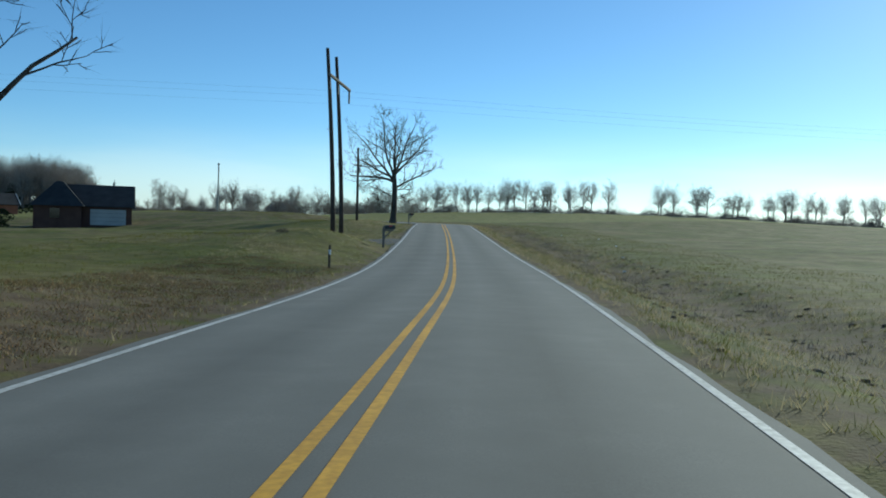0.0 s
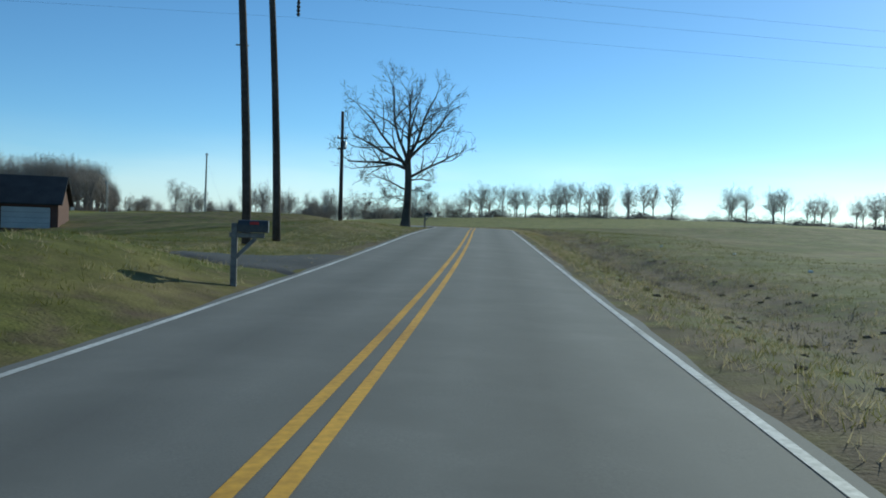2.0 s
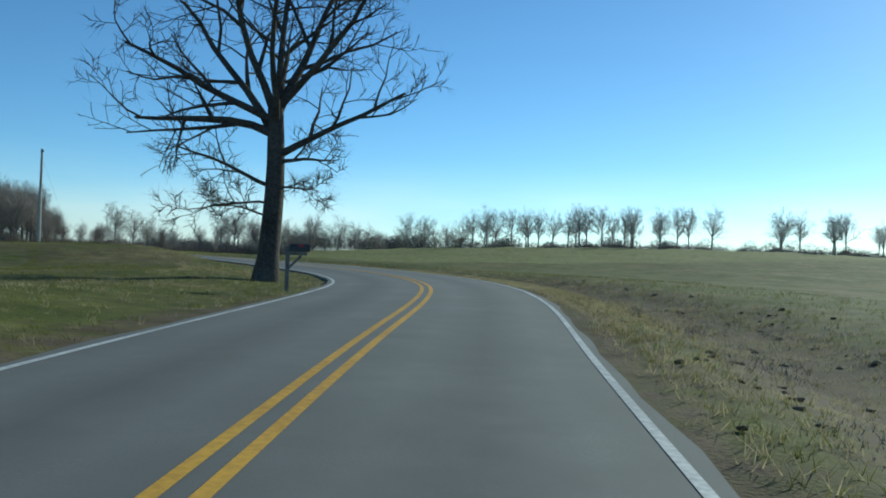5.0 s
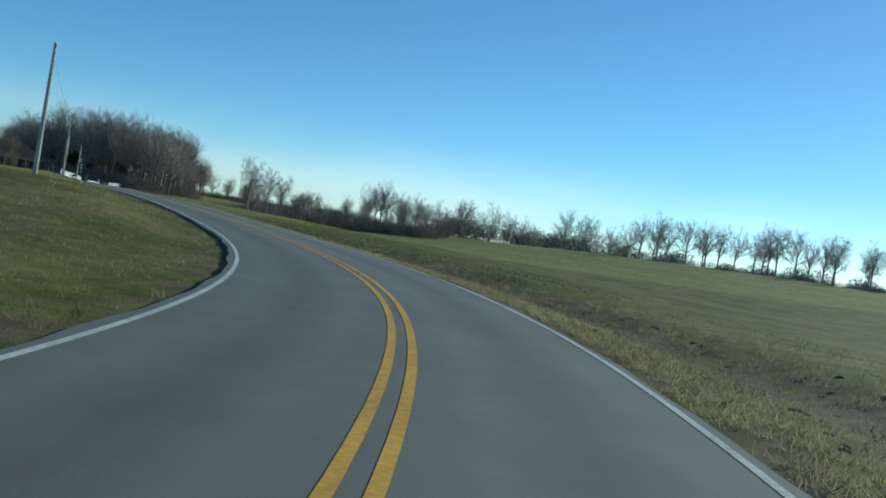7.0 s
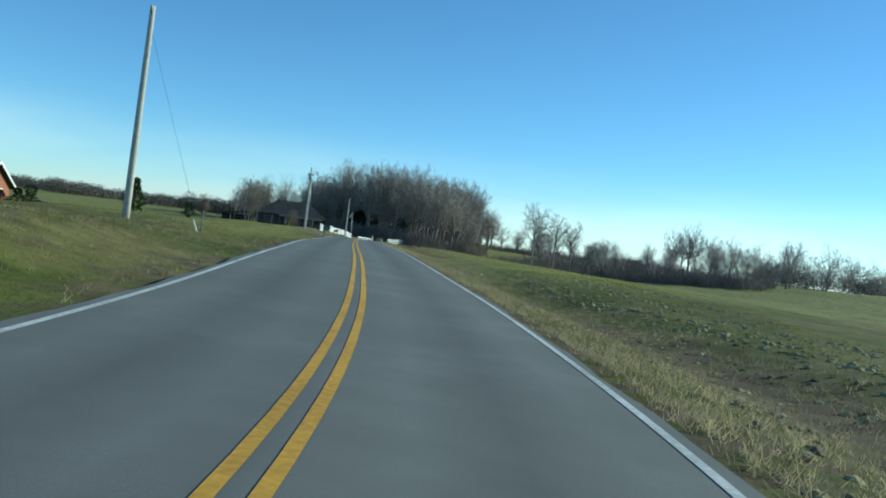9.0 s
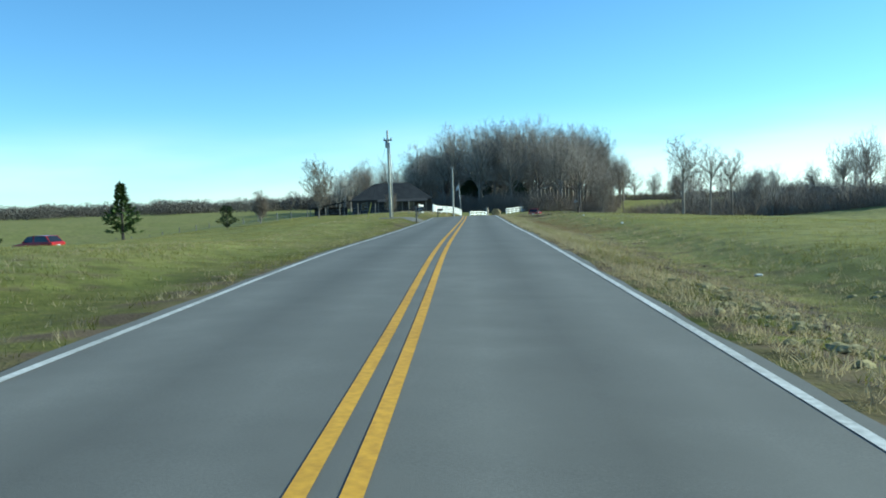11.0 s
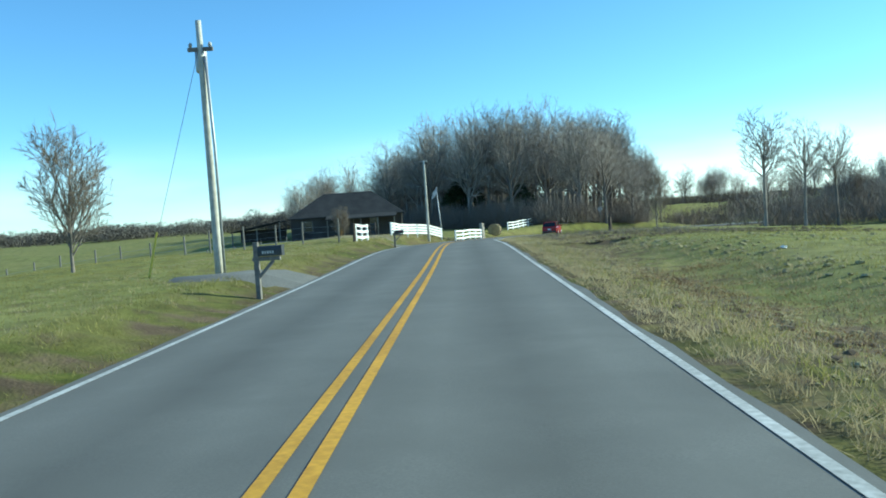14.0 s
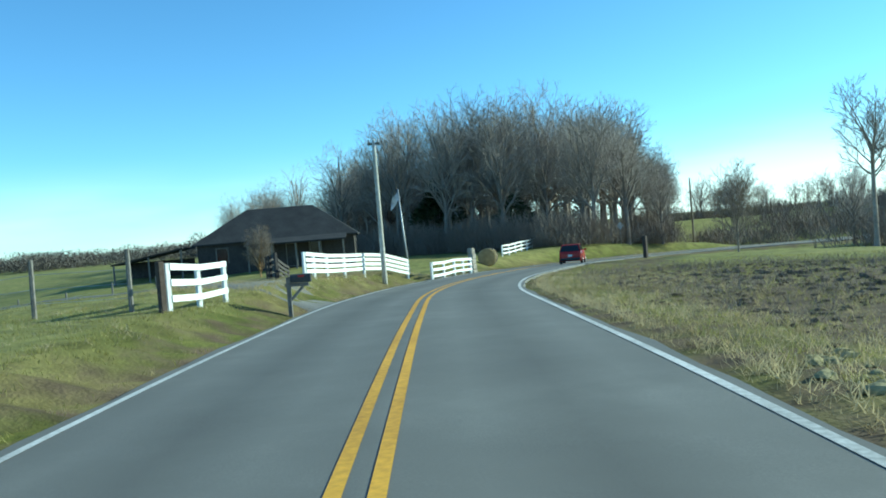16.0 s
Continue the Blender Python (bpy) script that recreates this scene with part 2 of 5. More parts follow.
let_light_through(GREEN_GRASS, 0.45)
let_light_through(PALE_GRASS, 0.45)
let_light_through(DRY_GRASS, 0.45)


# ---- mesh helpers ----
def mesh_of(name, verts, faces, mat, smooth=False):
    me = bpy.data.meshes.new(name)
    me.from_pydata(verts, [], faces)
    me.materials.append(mat)
    if smooth:
        me.polygons.foreach_set("use_smooth", [True] * len(me.polygons))
    me.update()
    return me


def thing(name, label, category, group="", at=None, kind=""):
    ob = tagged(new(name), label, category, group, kind)
    if at is not None:
        ob.matrix_world = at
    return ob


def part(name, bm, mat, parent, label="", smooth=False):
    """Links a bmesh, or a (verts, faces) pair, as one mesh under a thing or a part."""
    if isinstance(bm, tuple):
        me = mesh_of(name, bm[0], bm[1], mat, smooth)
    else:
        me = bpy.data.meshes.new(name)
        bm.to_mesh(me)
        bm.free()
        me.materials.append(mat)
        if smooth:
            me.polygons.foreach_set("use_smooth", [True] * len(me.polygons))
    ob = new(name, me)
    ob.parent = parent
    if label:
        ob["label"] = label
    return ob


def box(sx, sy, sz, at=(0, 0, 0), bevel=0.0, turn=None):
    """A bevelled box; at is the centre of its base."""
    bm = bmesh.new()
    bmesh.ops.create_cube(bm, size=1)
    bmesh.ops.scale(bm, vec=(sx, sy, sz), verts=bm.verts)
    if bevel:
        bmesh.ops.bevel(bm, geom=bm.edges[:], offset=bevel, segments=1, affect="EDGES")
    bmesh.ops.translate(bm, vec=(0, 0, sz / 2), verts=bm.verts)
    if turn is not None:
        bmesh.ops.transform(bm, matrix=turn, verts=bm.verts)
    bmesh.ops.translate(bm, vec=at, verts=bm.verts)
    return bm


def tube(points, radii, sides=8, cap=True):
    """Verts and faces of a tube through points."""
    verts, faces = [], []
    n = len(points)
    for i, p in enumerate(points):
        a, c = Vector(points[max(i - 1, 0)]), Vector(points[min(i + 1, n - 1)])
        d = (c - a).normalized()
        u = d.orthogonal().normalized() if abs(d.z) < 0.9 else Vector((1, 0, 0))
        u = (u - d * u.dot(d)).normalized()
        w = d.cross(u)
        for k in range(sides):
            t = 2 * math.pi * k / sides
            verts.append(Vector(p) + (u * math.cos(t) + w * math.sin(t)) * radii[i])
    for i in range(n - 1):
        for k in range(sides):
            a, b = i * sides + k, i * sides + (k + 1) % sides
            faces.append((a, b, b + sides, a + sides))
    if cap:
        faces.append(tuple(range(sides - 1, -1, -1)))
        faces.append(tuple(range((n - 1) * sides, n * sides)))
    return verts, faces


def joined(*pairs):
    verts, faces = [], []
    for v, f in pairs:
        k = len(verts)
        verts += list(v)
        faces += [tuple(i + k for i in face) for face in f]
    return verts, faces


# ---- the double yellow line: x, y, height, from behind the start to beyond the last bend ----
LINE = [(-0.18, -60.00, 0.27), (-0.65, -30.01, 0.19), (-1.17, -5.01, 0.13), (-0.86, 8.01, -0.01), (-0.56, 19.97, -0.17), (-0.65, 31.97, -0.21), (-0.90, 43.96, -0.07), (-1.29, 57.96, 0.21), (-1.85, 73.95, 0.58), (-2.35, 85.93, 0.81), (-2.63, 94.90, 0.95), (-3.46, 102.80, 0.98), (-5.27, 110.56, 0.96), (-7.97, 117.99, 0.96), (-11.66, 125.01, 0.98), (-16.13, 131.63, 1.02), (-21.21, 137.83, 1.09), (-27.24, 144.54, 1.20), (-35.38, 153.38, 1.27), (-46.27, 165.01, 1.32), (-61.09, 181.13, 1.17), (-75.96, 197.40, 1.07), (-86.81, 209.17, 1.04), (-94.91, 218.07, 0.80), (-101.57, 225.75, 0.51), (-107.33, 234.34, 0.24), (-111.58, 243.61, 0.01), (-115.69, 252.10, -0.33), (-120.69, 260.86, -0.78), (-123.83, 268.86, -1.10), (-124.96, 277.44, -1.34), (-123.96, 285.99, -1.53), (-118.89, 297.51, -1.74), (-106.29, 315.84, -1.91), (-40.96, 383.50, -1.22)]


def spline(points, step):
    """Points evenly spaced on a smooth curve through the given ones."""
    p = np.array(points, float)
    p = np.vstack([2 * p[0] - p[1], p, 2 * p[-1] - p[-2]])
    out = []
    for i in range(1, len(p) - 2):
        a, b, c, d = p[i - 1 : i + 3]
        for t in np.linspace(0, 1, 40, endpoint=False):
            out.append(0.5 * (2 * b + (c - a) * t + (2 * a - 5 * b + 4 * c - d) * t**2 + (3 * b - a - 3 * c + d) * t**3))
    out = np.array(out)
    s = np.r_[0, np.cumsum(np.linalg.norm(np.diff(out[:, :2], axis=0), axis=1))]
    even = np.arange(0, s[-1], step)
    return np.stack([np.interp(even, s, out[:, k]) for k in range(out.shape[1])], 1)


ROAD = spline(LINE, 1.0)
for _ in range(6):      # ease the line
    ROAD[1:-1] = 0.25 * ROAD[:-2] + 0.5 * ROAD[1:-1] + 0.25 * ROAD[2:]
_way = np.gradient(ROAD[:, :2], axis=0)
_way /= np.linalg.norm(_way, axis=1, keepdims=True)
SIDE = np.stack([_way[:, 1], -_way[:, 0]], 1)      # to the right of the way
# cross fall (rising to the right) and the widths of the two lanes, by station
BANK = np.interp(np.arange(len(ROAD)), [50, 72, 90, 106, 122, 134, 150, 170, 190, 204, 218, 232, 250, 290, 330, 370], [-0.0, 0.008, 0.02, -0.009, -0.023, -0.027, -0.008, 0.019, 0.016, -0.012, -0.032, -0.019, 0.001, 0.002, 0.009, 0.002])
LEFT_LANE = np.interp(np.arange(len(ROAD)), [60, 90, 130, 158, 182, 210, 250, 300, 316, 345], [3.0, 2.89, 3.01, 2.91, 3.12, 2.94, 2.97, 2.97, 2.99, 3.0])
RIGHT_LANE = np.interp(np.arange(len(ROAD)), [60, 90, 130, 158, 182, 210, 250, 300, 316, 345], [3.02, 3.06, 2.94, 2.92, 2.93, 2.96, 3.0, 2.94, 2.87, 2.97])
for _ in range(12):
    for row in (BANK, LEFT_LANE, RIGHT_LANE):
        row[1:-1] = 0.25 * row[:-2] + 0.5 * row[1:-1] + 0.25 * row[2:]


def road_near(x, y):
    """For arrays of places: the signed distance from the road's line (right is positive), its height and station there."""
    x, y = np.ravel(x), np.ravel(y)
    dist, height, station = np.empty(len(x)), np.empty(len(x)), np.empty(len(x), int)
    for k in range(0, len(x), 4000):
        dx, dy = x[k : k + 4000, None] - ROAD[:, 0], y[k : k + 4000, None] - ROAD[:, 1]
        i = (dx * dx + dy * dy).argmin(1)
        r = np.arange(len(i))
        side = dx[r, i] * SIDE[i, 0] + dy[r, i] * SIDE[i, 1]
        full = np.hypot(dx[r, i], dy[r, i])
        dist[k : k + 4000] = np.where(side < 0, -full, full)
        height[k : k + 4000] = ROAD[i, 2] + BANK[i] * np.clip(side, -7, 7)
        station[k : k + 4000] = i
    return dist, height, station


def ease(a, b, v):
    t = np.clip((v - a) / (b - a), 0, 1)
    return t * t * (3 - 2 * t)



def turned(x, y, px, py, degrees, dx, dy):
    """A place of the far plan, turned about (px, py) and shifted."""
    c, k = math.cos(radians(degrees)), math.sin(radians(degrees))
    return px + dx + (x - px) * c - (y - py) * k, py + dy + (x - px) * k + (y - py) * c


def field(x, y):
    """Places along the far edge of the pasture."""
    return turned(x, y, -1.0, 75.0, 0.75, 0.1, 0.2)


def grove(x, y):
    """Places round the wood and the farm."""
    return turned(x, y, -61.34, 181.26, 2.48, 0.62, 1.12)


# broad swells of the land: x, y, height, reach
SWELLS = [(56, 351, 5.2, 125), (-46, 102, -2.6, 44), (-103, 282, -2.6, 38), (-170, 186, -3.6, 70), (-153, 255, 2.0, 26),
          (-144, 298, 0.3, 40), (-62, 241, -1.8, 60), (38, 201, -0.3, 60), (-43, 146, 0.5, 30)]


# small rises and hollows near the road: x, y, height, reach
LUMPS = [(-4.9, 29.7, 0.25, 7), (-9.0, 40.8, 0.52, 9), (-4.0, 44.6, 0.16, 6), (-9.9, 66.4, -0.29, 7), (-11.3, 86.6, 0.34, 8), (-9.5, 107.0, 0.27, 7), (-43.9, 148.6, -0.46, 14), (-41.6, 150.4, 0.02, 9), (-44.6, 111.4, 0.94, 22), (-81.8, 195.1, 0.00, 6), (-74.5, 191.9, 0.00, 5), (-91.3, 194.8, -0.02, 8), (-105.0, 197.6, 0.54, 10), (-99.0, 214.7, 0.13, 5), (-101.9, 218.1, -0.08, 4), (-99.9, 218.5, -0.06, 3.5), (-107.1, 224.9, 0.08, 4), (-112.4, 233.8, -0.08, 4.5), (-100.6, 214.5, 0.13, 6), (-129.0, 302.7, -0.91, 14), (-110.2, 229.0, -0.01, 4.5)]


def swell(x, y):
    z = np.full(np.shape(x), 0.6)
    for a, b, h, r in SWELLS:
        z = z + h * np.exp(-((x - a) ** 2 + (y - b) ** 2) / (r * r))
    return z


def ripple(x, y):
    return 0.05 * np.sin(x * 0.9 + 1.3 * np.sin(y * 0.37)) * np.sin(y * 0.8 + 1.1 * np.sin(x * 0.31)) + 0.12 * np.sin(x * 0.13 + 2) * np.sin(y * 0.17 + 1)


def ground_height(x, y):
    shape = np.shape(x)
    x, y = np.ravel(np.asarray(x, float)), np.ravel(np.asarray(y, float))
    d, zr, st = road_near(x, y)
    s = st * 1.0
    a = np.abs(d)
    far = swell(x, y) + ripple(x, y) * 2
    # the ditch along the right side; a bank on the left at the start
    ditch = np.where(d > 0, np.exp(-((d - 6.6) / 1.7) ** 2) * np.where(s < 300, -0.42, -0.15), -0.10 * np.exp(-((a - 5.5) / 1.5) ** 2))
    bank = np.where(d < 0, 0.75 * ease(3.6, 8.5, a) * (1 - ease(62, 86, s)) * (1 - ease(14, 40, a)), 0)
    crest = 0.85 * ease(3.8, 5.0, a) * (ease(313, 323, s) - ease(334, 344, s)) * (1 - ease(16, 30, a))
    verge = 0.46 * ease(3.8, 4.9, a) * (ease(262, 274, s) - ease(316, 324, s)) * (1 - ease(12, 26, a))
    inner = 0.5 * ease(4.0, 7.5, a) * (ease(184, 196, s) - ease(238, 256, s)) * (1 - ease(12, 34, a))
    below = (1.1 + 0.5 * ease(372, 384, s)) * ease(3.6, 6.6, a) * (ease(342, 356, s) - ease(396, 412, s)) * (1 - ease(20, 40, a))
    crest = crest + 0.32 * ease(3.4, 3.85, a) * (ease(96, 103, s) - ease(105, 109, s)) * (1 - ease(6, 12, a))
    bank = bank + np.where(d < 0, crest + verge + inner + below, 0)
    near = zr - 0.05 - 0.02 * ease(3.5, 6, a) + ditch + bank + ripple(x, y) * ease(4, 8, a)
    lump = sum(h * np.exp(-((x - p) ** 2 + (y - q) ** 2) / (r * r)) for p, q, h, r in LUMPS) * ease(3.4, 7.0 - 2.2 * ease(240, 260, s), a)
    reach = np.where(d < 0, 48 - 20 * (1 - ease(140, 170, s)), 48)
    z = near + (far - near) * ease(8, reach, a) + lump
    z = np.where(a < 4.3, np.minimum(z, zr - 0.03 + 0.25 * ease(3.9, 4.3, a)), z)
    z = np.where(a < 3.5, zr - 0.12, z)
    return z.reshape(shape)


def ground_at(x, y):
    return float(ground_height(np.array([x]), np.array([y]))[0])


def axis_steps(lo, hi, step, reach):
    inner = list(np.arange(lo, hi + step, step))
    out, g, p = [], step, hi
    while p < reach:
        g *= 1.25
        p += g
        out.append(p)
    low, g, p = [], step, lo
    while p > -reach:
        g *= 1.25
        p -= g
        low.append(p)
    return np.array(low[::-1] + inner + out)


GX, GY = axis_steps(-150, 60, 1.0, 2500), axis_steps(-30, 300, 1.0, 2500)
gx, gy = np.meshgrid(GX, GY)
gz = ground_height(gx, gy)
nx, ny = len(GX), len(GY)
_idx = np.arange(nx * ny).reshape(ny, nx)
_quads = np.stack([_idx[:-1, :-1], _idx[:-1, 1:], _idx[1:, 1:], _idx[1:, :-1]], -1).reshape(-1, 4)
ground = new("ground", mesh_of("ground", np.stack([gx, gy, gz], -1).reshape(-1, 3).tolist(), _quads.tolist(), GRASS, True))
_d, _z, _s = road_near(gx, gy)
_mid = ease(210, 222, _s) - ease(286, 298, _s)
_soil = np.where(_d > 0, 0.75 * np.exp(-((_d - 6.6 + 1.1 * _mid) / (2.0 - 1.0 * _mid)) ** 2), 0) + np.where(_d < 0, 0.62 * ease(3.3, 4.2, -_d) * (1 - ease(6.5, 10, -_d)) * (1 - ease(80, 92, _s)) * (1 + 0.2 * (1 - ease(72, 80, _s))), 0) + 0.75 * np.exp(-((np.abs(_d) - 3.5) / 0.5) ** 2)
_soil += np.where(_d > 0, 0.85 * ease(5, 8, _d) * (1 - ease(16, 24, _d)) * ease(298, 306, _s) * (1 - ease(330, 345, _s)), 0)
_soil += np.where(_d < 0, 0.3 * ease(4, 8, -_d) * (ease(172, 186, _s) - ease(226, 240, _s)), 0)      # drier ground inside the bend
_attr = ground.data.attributes.new("soil", "FLOAT", "POINT")
_attr.data.foreach_set("value", _soil.astype(np.float32))
# grass turns paler from station 222 on, away from the asphalt
_attr = ground.data.attributes.new("paler_grass", "FLOAT", "POINT")
_attr.data.foreach_set("value", (0.62 * ease(222, 244, _s) * ease(3.5, 7, np.abs(_d))).astype(np.float32))
tagged(ground, "rolling winter pasture of green and straw-coloured grass", "ground", kind="structure")


# asphalt slab with a crown and real edges
_st = np.arange(len(ROAD))
_rag = 0.05 * np.sin(_st * 0.7) * np.sin(_st * 0.23) + 0.03 * np.sin(_st * 1.9 + 1)
_v, _f = [], []
_prof = [k / 8 for k in range(-8, 9)]
_n = len(_prof) + 2
_wear = []


def crown(d):
    """Fall of the surface away from the middle."""
    return 0.02 - 0.012 * abs(d)


for i in _st:
    p, q = ROAD[i], SIDE[i]
    lo, hi = LEFT_LANE[i] + 0.20 + _rag[i], RIGHT_LANE[i] + 0.17 + _rag[(i + 17) % len(_rag)]
    across = [(lo if k < 0 else hi) * k for k in _prof]
    ring = [(-lo, -0.16)] + [(d, crown(d)) for d in across] + [(hi, -0.16)]
    for d, h in ring:
        _v.append((p[0] + q[0] * d, p[1] + q[1] * d, p[2] + h + BANK[i] * d))
        lane = abs(d) - 1.55      # a dark oil strip down each lane, paler wheel tracks beside it
        _wear.append(math.exp(-(lane / 0.38) ** 2) - 0.6 * math.exp(-((abs(lane) - 0.8) / 0.3) ** 2))
for i in _st[:-1]:
    for k in range(_n - 1):
        _f.append((i * _n + k, i * _n + k + 1, i * _n + k + _n + 1, i * _n + k + _n))
road = new("road", mesh_of("road", _v, _f, ASPHALT, False))
_at = road.data.attributes.new("wear", "FLOAT", "POINT")
_at.data.foreach_set("value", np.array(_wear, np.float32))
tagged(road, "grey two-lane asphalt road with worn wheel tracks", "road", kind="structure")


def marking(name, d, width, mat, label, start=20, stop=None):
    st = np.arange(start, stop or len(ROAD) - 2)
    verts, faces = [], []
    for i in st:
        p, q = ROAD[i], SIDE[i]
        dd = d(i) if callable(d) else d
        for e in (-width / 2, width / 2):
            h = crown(dd + e) + 0.006 + BANK[i] * (dd + e)
            verts.append((p[0] + q[0] * (dd + e), p[1] + q[1] * (dd + e), p[2] + h))
    faces = [(2 * k, 2 * k + 1, 2 * k + 3, 2 * k + 2) for k in range(len(st) - 1)]
    ob = new(name, mesh_of(name, verts, faces, mat))
    ob.parent = road
    ob["label"] = label
    return ob


marking("edge_line", lambda i: -LEFT_LANE[i], 0.10, WHITE_LINE, "thin worn white edge line")
marking("edge_line", lambda i: RIGHT_LANE[i], 0.10, WHITE_LINE, "thin worn white edge line")
marking("centre_line", -0.13, 0.11, YELLOW_LINE, "solid yellow centre line")
marking("centre_line", 0.13, 0.11, YELLOW_LINE, "solid yellow centre line")


# ---- bare trees ----
def grow(rng, height, trunk_r, trunk, first, limb_len, tilts, depth, splits, limbs_n, wiggle=0.2, rise=0.2, least=0.012, habit=(), crown=None):
    """Limbs of a leafless tree as (points, radii, level): a trunk of some share of the height, main limbs from its upper part, and ever finer branches."""
    limbs = []

    def lean(azimuth, tilt):
        a, t = math.radians(azimuth), math.radians(tilt)
        return Vector((math.sin(t) * math.cos(a), math.sin(t) * math.sin(a), math.cos(t)))

    def limb(p, d, length, r, level, end, toward=None):
        n = 6 if level < 2 else 4 if level < 3 else 3
        pts, rad = [p.copy()], [r]
        for k in range(n):
            kick = Vector((rng.uniform(-1, 1), rng.uniform(-1, 1), rng.uniform(-0.7, 0.9)))
            d = (d + kick * wiggle * (1 if level else 0.12)).normalized()
            if toward:
                d = d.lerp(toward, 0.4).normalized()
            p = p + d * (length / n)
            pts.append(p.copy())
            rad.append(max(r + (r * end - r) * (k + 1) / n, least))
        limbs.append((pts, rad, level))
        if level >= depth:
            return
        if level == 0 and habit:
            for azimuth, start, tilt, last, ll, rr in habit:
                f = min(start / length, 0.999) * n
                q = pts[int(f)].lerp(pts[int(f) + 1], f - int(f))
                limb(q, lean(azimuth, tilt), ll, rr, 1, 0.32, lean(azimuth, last))
            return
        count = limbs_n if level == 0 else rng.randint(*splits)
        for c in range(count):
            f = first + (1 - first) * ((c + rng.uniform(0.1, 0.9)) / count) if level == 0 else 0.18 + 0.82 * (c + rng.uniform(0.2, 0.95)) / count
            f = min(f, 0.999)
            i = int(f * n)
            q = pts[i].lerp(pts[i + 1], f * n - i)
            here = (pts[i + 1] - pts[i]).normalized()
            turn = 2.4 * c + rng.uniform(-0.5, 0.5)
            axis = here.orthogonal().normalized()
            axis.rotate(Matrix.Rotation(turn, 3, here))
            if level == 0:
                share = (f - first) / (1 - first)
                tilt = tilts[0] + (tilts[1] - tilts[0]) * share + rng.uniform(-0.12, 0.12)
                ll = limb_len * height * (0.72 + 0.38 * share) * rng.uniform(0.85, 1.1)
                rr = rad[i] * rng.uniform(0.42, 0.6)
            else:
                tilt = rng.uniform(0.55, 1.05)
                ll = length * rng.uniform(0.4, 0.62) * (1.2 - 0.5 * f)
                rr = max(rad[i] * 0.6, least)
            nd = (here * math.cos(tilt) + axis * math.sin(tilt) + Vector((0, 0, rise))).normalized()
            limb(q, nd, ll, rr, level + 1, 0.3)

    limb(Vector((0, 0, -0.2)), Vector((0, 0, 1)), height * trunk, trunk_r, 0, 0.7)
    top = max(p.z for pts, _, _ in limbs for p in pts)
    k = height / top
    limbs = [([p * k for p in pts], rad, lv) for pts, rad, lv in limbs]
    if not crown:
        return limbs
    middle, wide, tall = (c * height for c in crown)

    def inside(p):
        if p.z < middle - tall * 0.55:
            return True
        return Vector((p.x / wide, p.y / wide, (p.z - middle) / tall)).length < 1.0 + 0.06 * math.sin(7 * p.x + 3 * p.z) * math.sin(5 * p.y)

    kept = []
    for pts, rad, lv in limbs:      # twigs end at the rounded outline of the crown
        n = next((q for q, p in enumerate(pts) if not inside(p)), len(pts))
        if lv == 0 or n == len(pts):
            kept.append((pts, rad, lv))
        elif n >= 2:
            kept.append((pts[:n], rad[: n - 1] + [rad[n - 1] * 0.6], lv))
    return kept


def limb_mesh(limbs, levels, sides):
    verts, faces = [], []
    for pts, rad, lv in limbs:
        if lv not in levels:
            continue
        ns = sides[min(lv, len(sides) - 1)]
        base = len(verts)
        d = (pts[-1] - pts[0]).normalized()
        u = d.orthogonal().normalized()
        w = d.cross(u)
        for j, (p, r) in enumerate(zip(pts, rad)):
            flare = 1.35 if lv == 0 and j == 0 else 1.0
            for k in range(ns):
                t = 2 * math.pi * k / ns
                verts.append(p + (u * math.cos(t) + w * math.sin(t)) * (r * flare * (1 + 0.08 * math.sin(3 * t + j))))
        for i in range(len(pts) - 1):
            for k in range(ns):
                a, b = base + i * ns + k, base + i * ns + (k + 1) % ns
                faces.append((a, b, b + ns, a + ns))
    return verts, faces


def sprays(rng, limbs, level, each, length, width):
    """Fine twigs on the last branches: slim tapered slivers."""
    verts, faces = [], []
    for pts, rad, lv in limbs:
        if lv < level:
            continue
        d = (pts[-1] - pts[0]).normalized()
        for _ in range(each):
            f = rng.uniform(0.1, 0.999) * (len(pts) - 1)
            i = int(f)
            q = pts[i].lerp(pts[i + 1], f - i)
            v = (d + Vector((rng.gauss(0, 0.6), rng.gauss(0, 0.6), rng.gauss(0.1, 0.5)))).normalized()
            side = v.orthogonal().normalized()
            side.rotate(Matrix.Rotation(rng.uniform(0, 6.28), 3, v))
            ll = length * rng.uniform(0.5, 1.2)
            k = len(verts)
            verts += [q - side * width / 2, q + side * width / 2, q + v * ll]
            faces.append((k, k + 1, k + 2))
    return verts, faces


def bare_tree(name, seed, height, trunk_r, label, group="", trunk=0.4, first=0.5, limb_len=0.5, tilts=(1.15, 0.25), depth=3, splits=(4, 5), limbs_n=7, spray=(6, 0.9, 0.035), sides=(8, 6, 4, 3, 3), wiggle=0.2, rise=0.2, least=0.012, mats=None, habit=(), crown=None):
    rng = random.Random(seed)
    limbs = grow(rng, height, trunk_r, trunk, first, limb_len, tilts, depth, splits, limbs_n, wiggle, rise, least, habit, crown)
    t = thing(name, label, "tree", group)
    bark, twig = mats or (GREY_BARK, TWIGS)
    part("trunk", limb_mesh(limbs, (0, 1), sides), bark, t, smooth=True)
    part("crown", joined(limb_mesh(limbs, range(2, 9), sides), sprays(rng, limbs, depth, *spray)), twig, t)
    return t


def put(ob, x, y, turn=0.0, size=1.0, sink=0.0):
    ob.matrix_world = pose(x, y, ground_at(x, y) - sink, 0, 0, turn) @ Matrix.Scale(size, 4)
    return ob


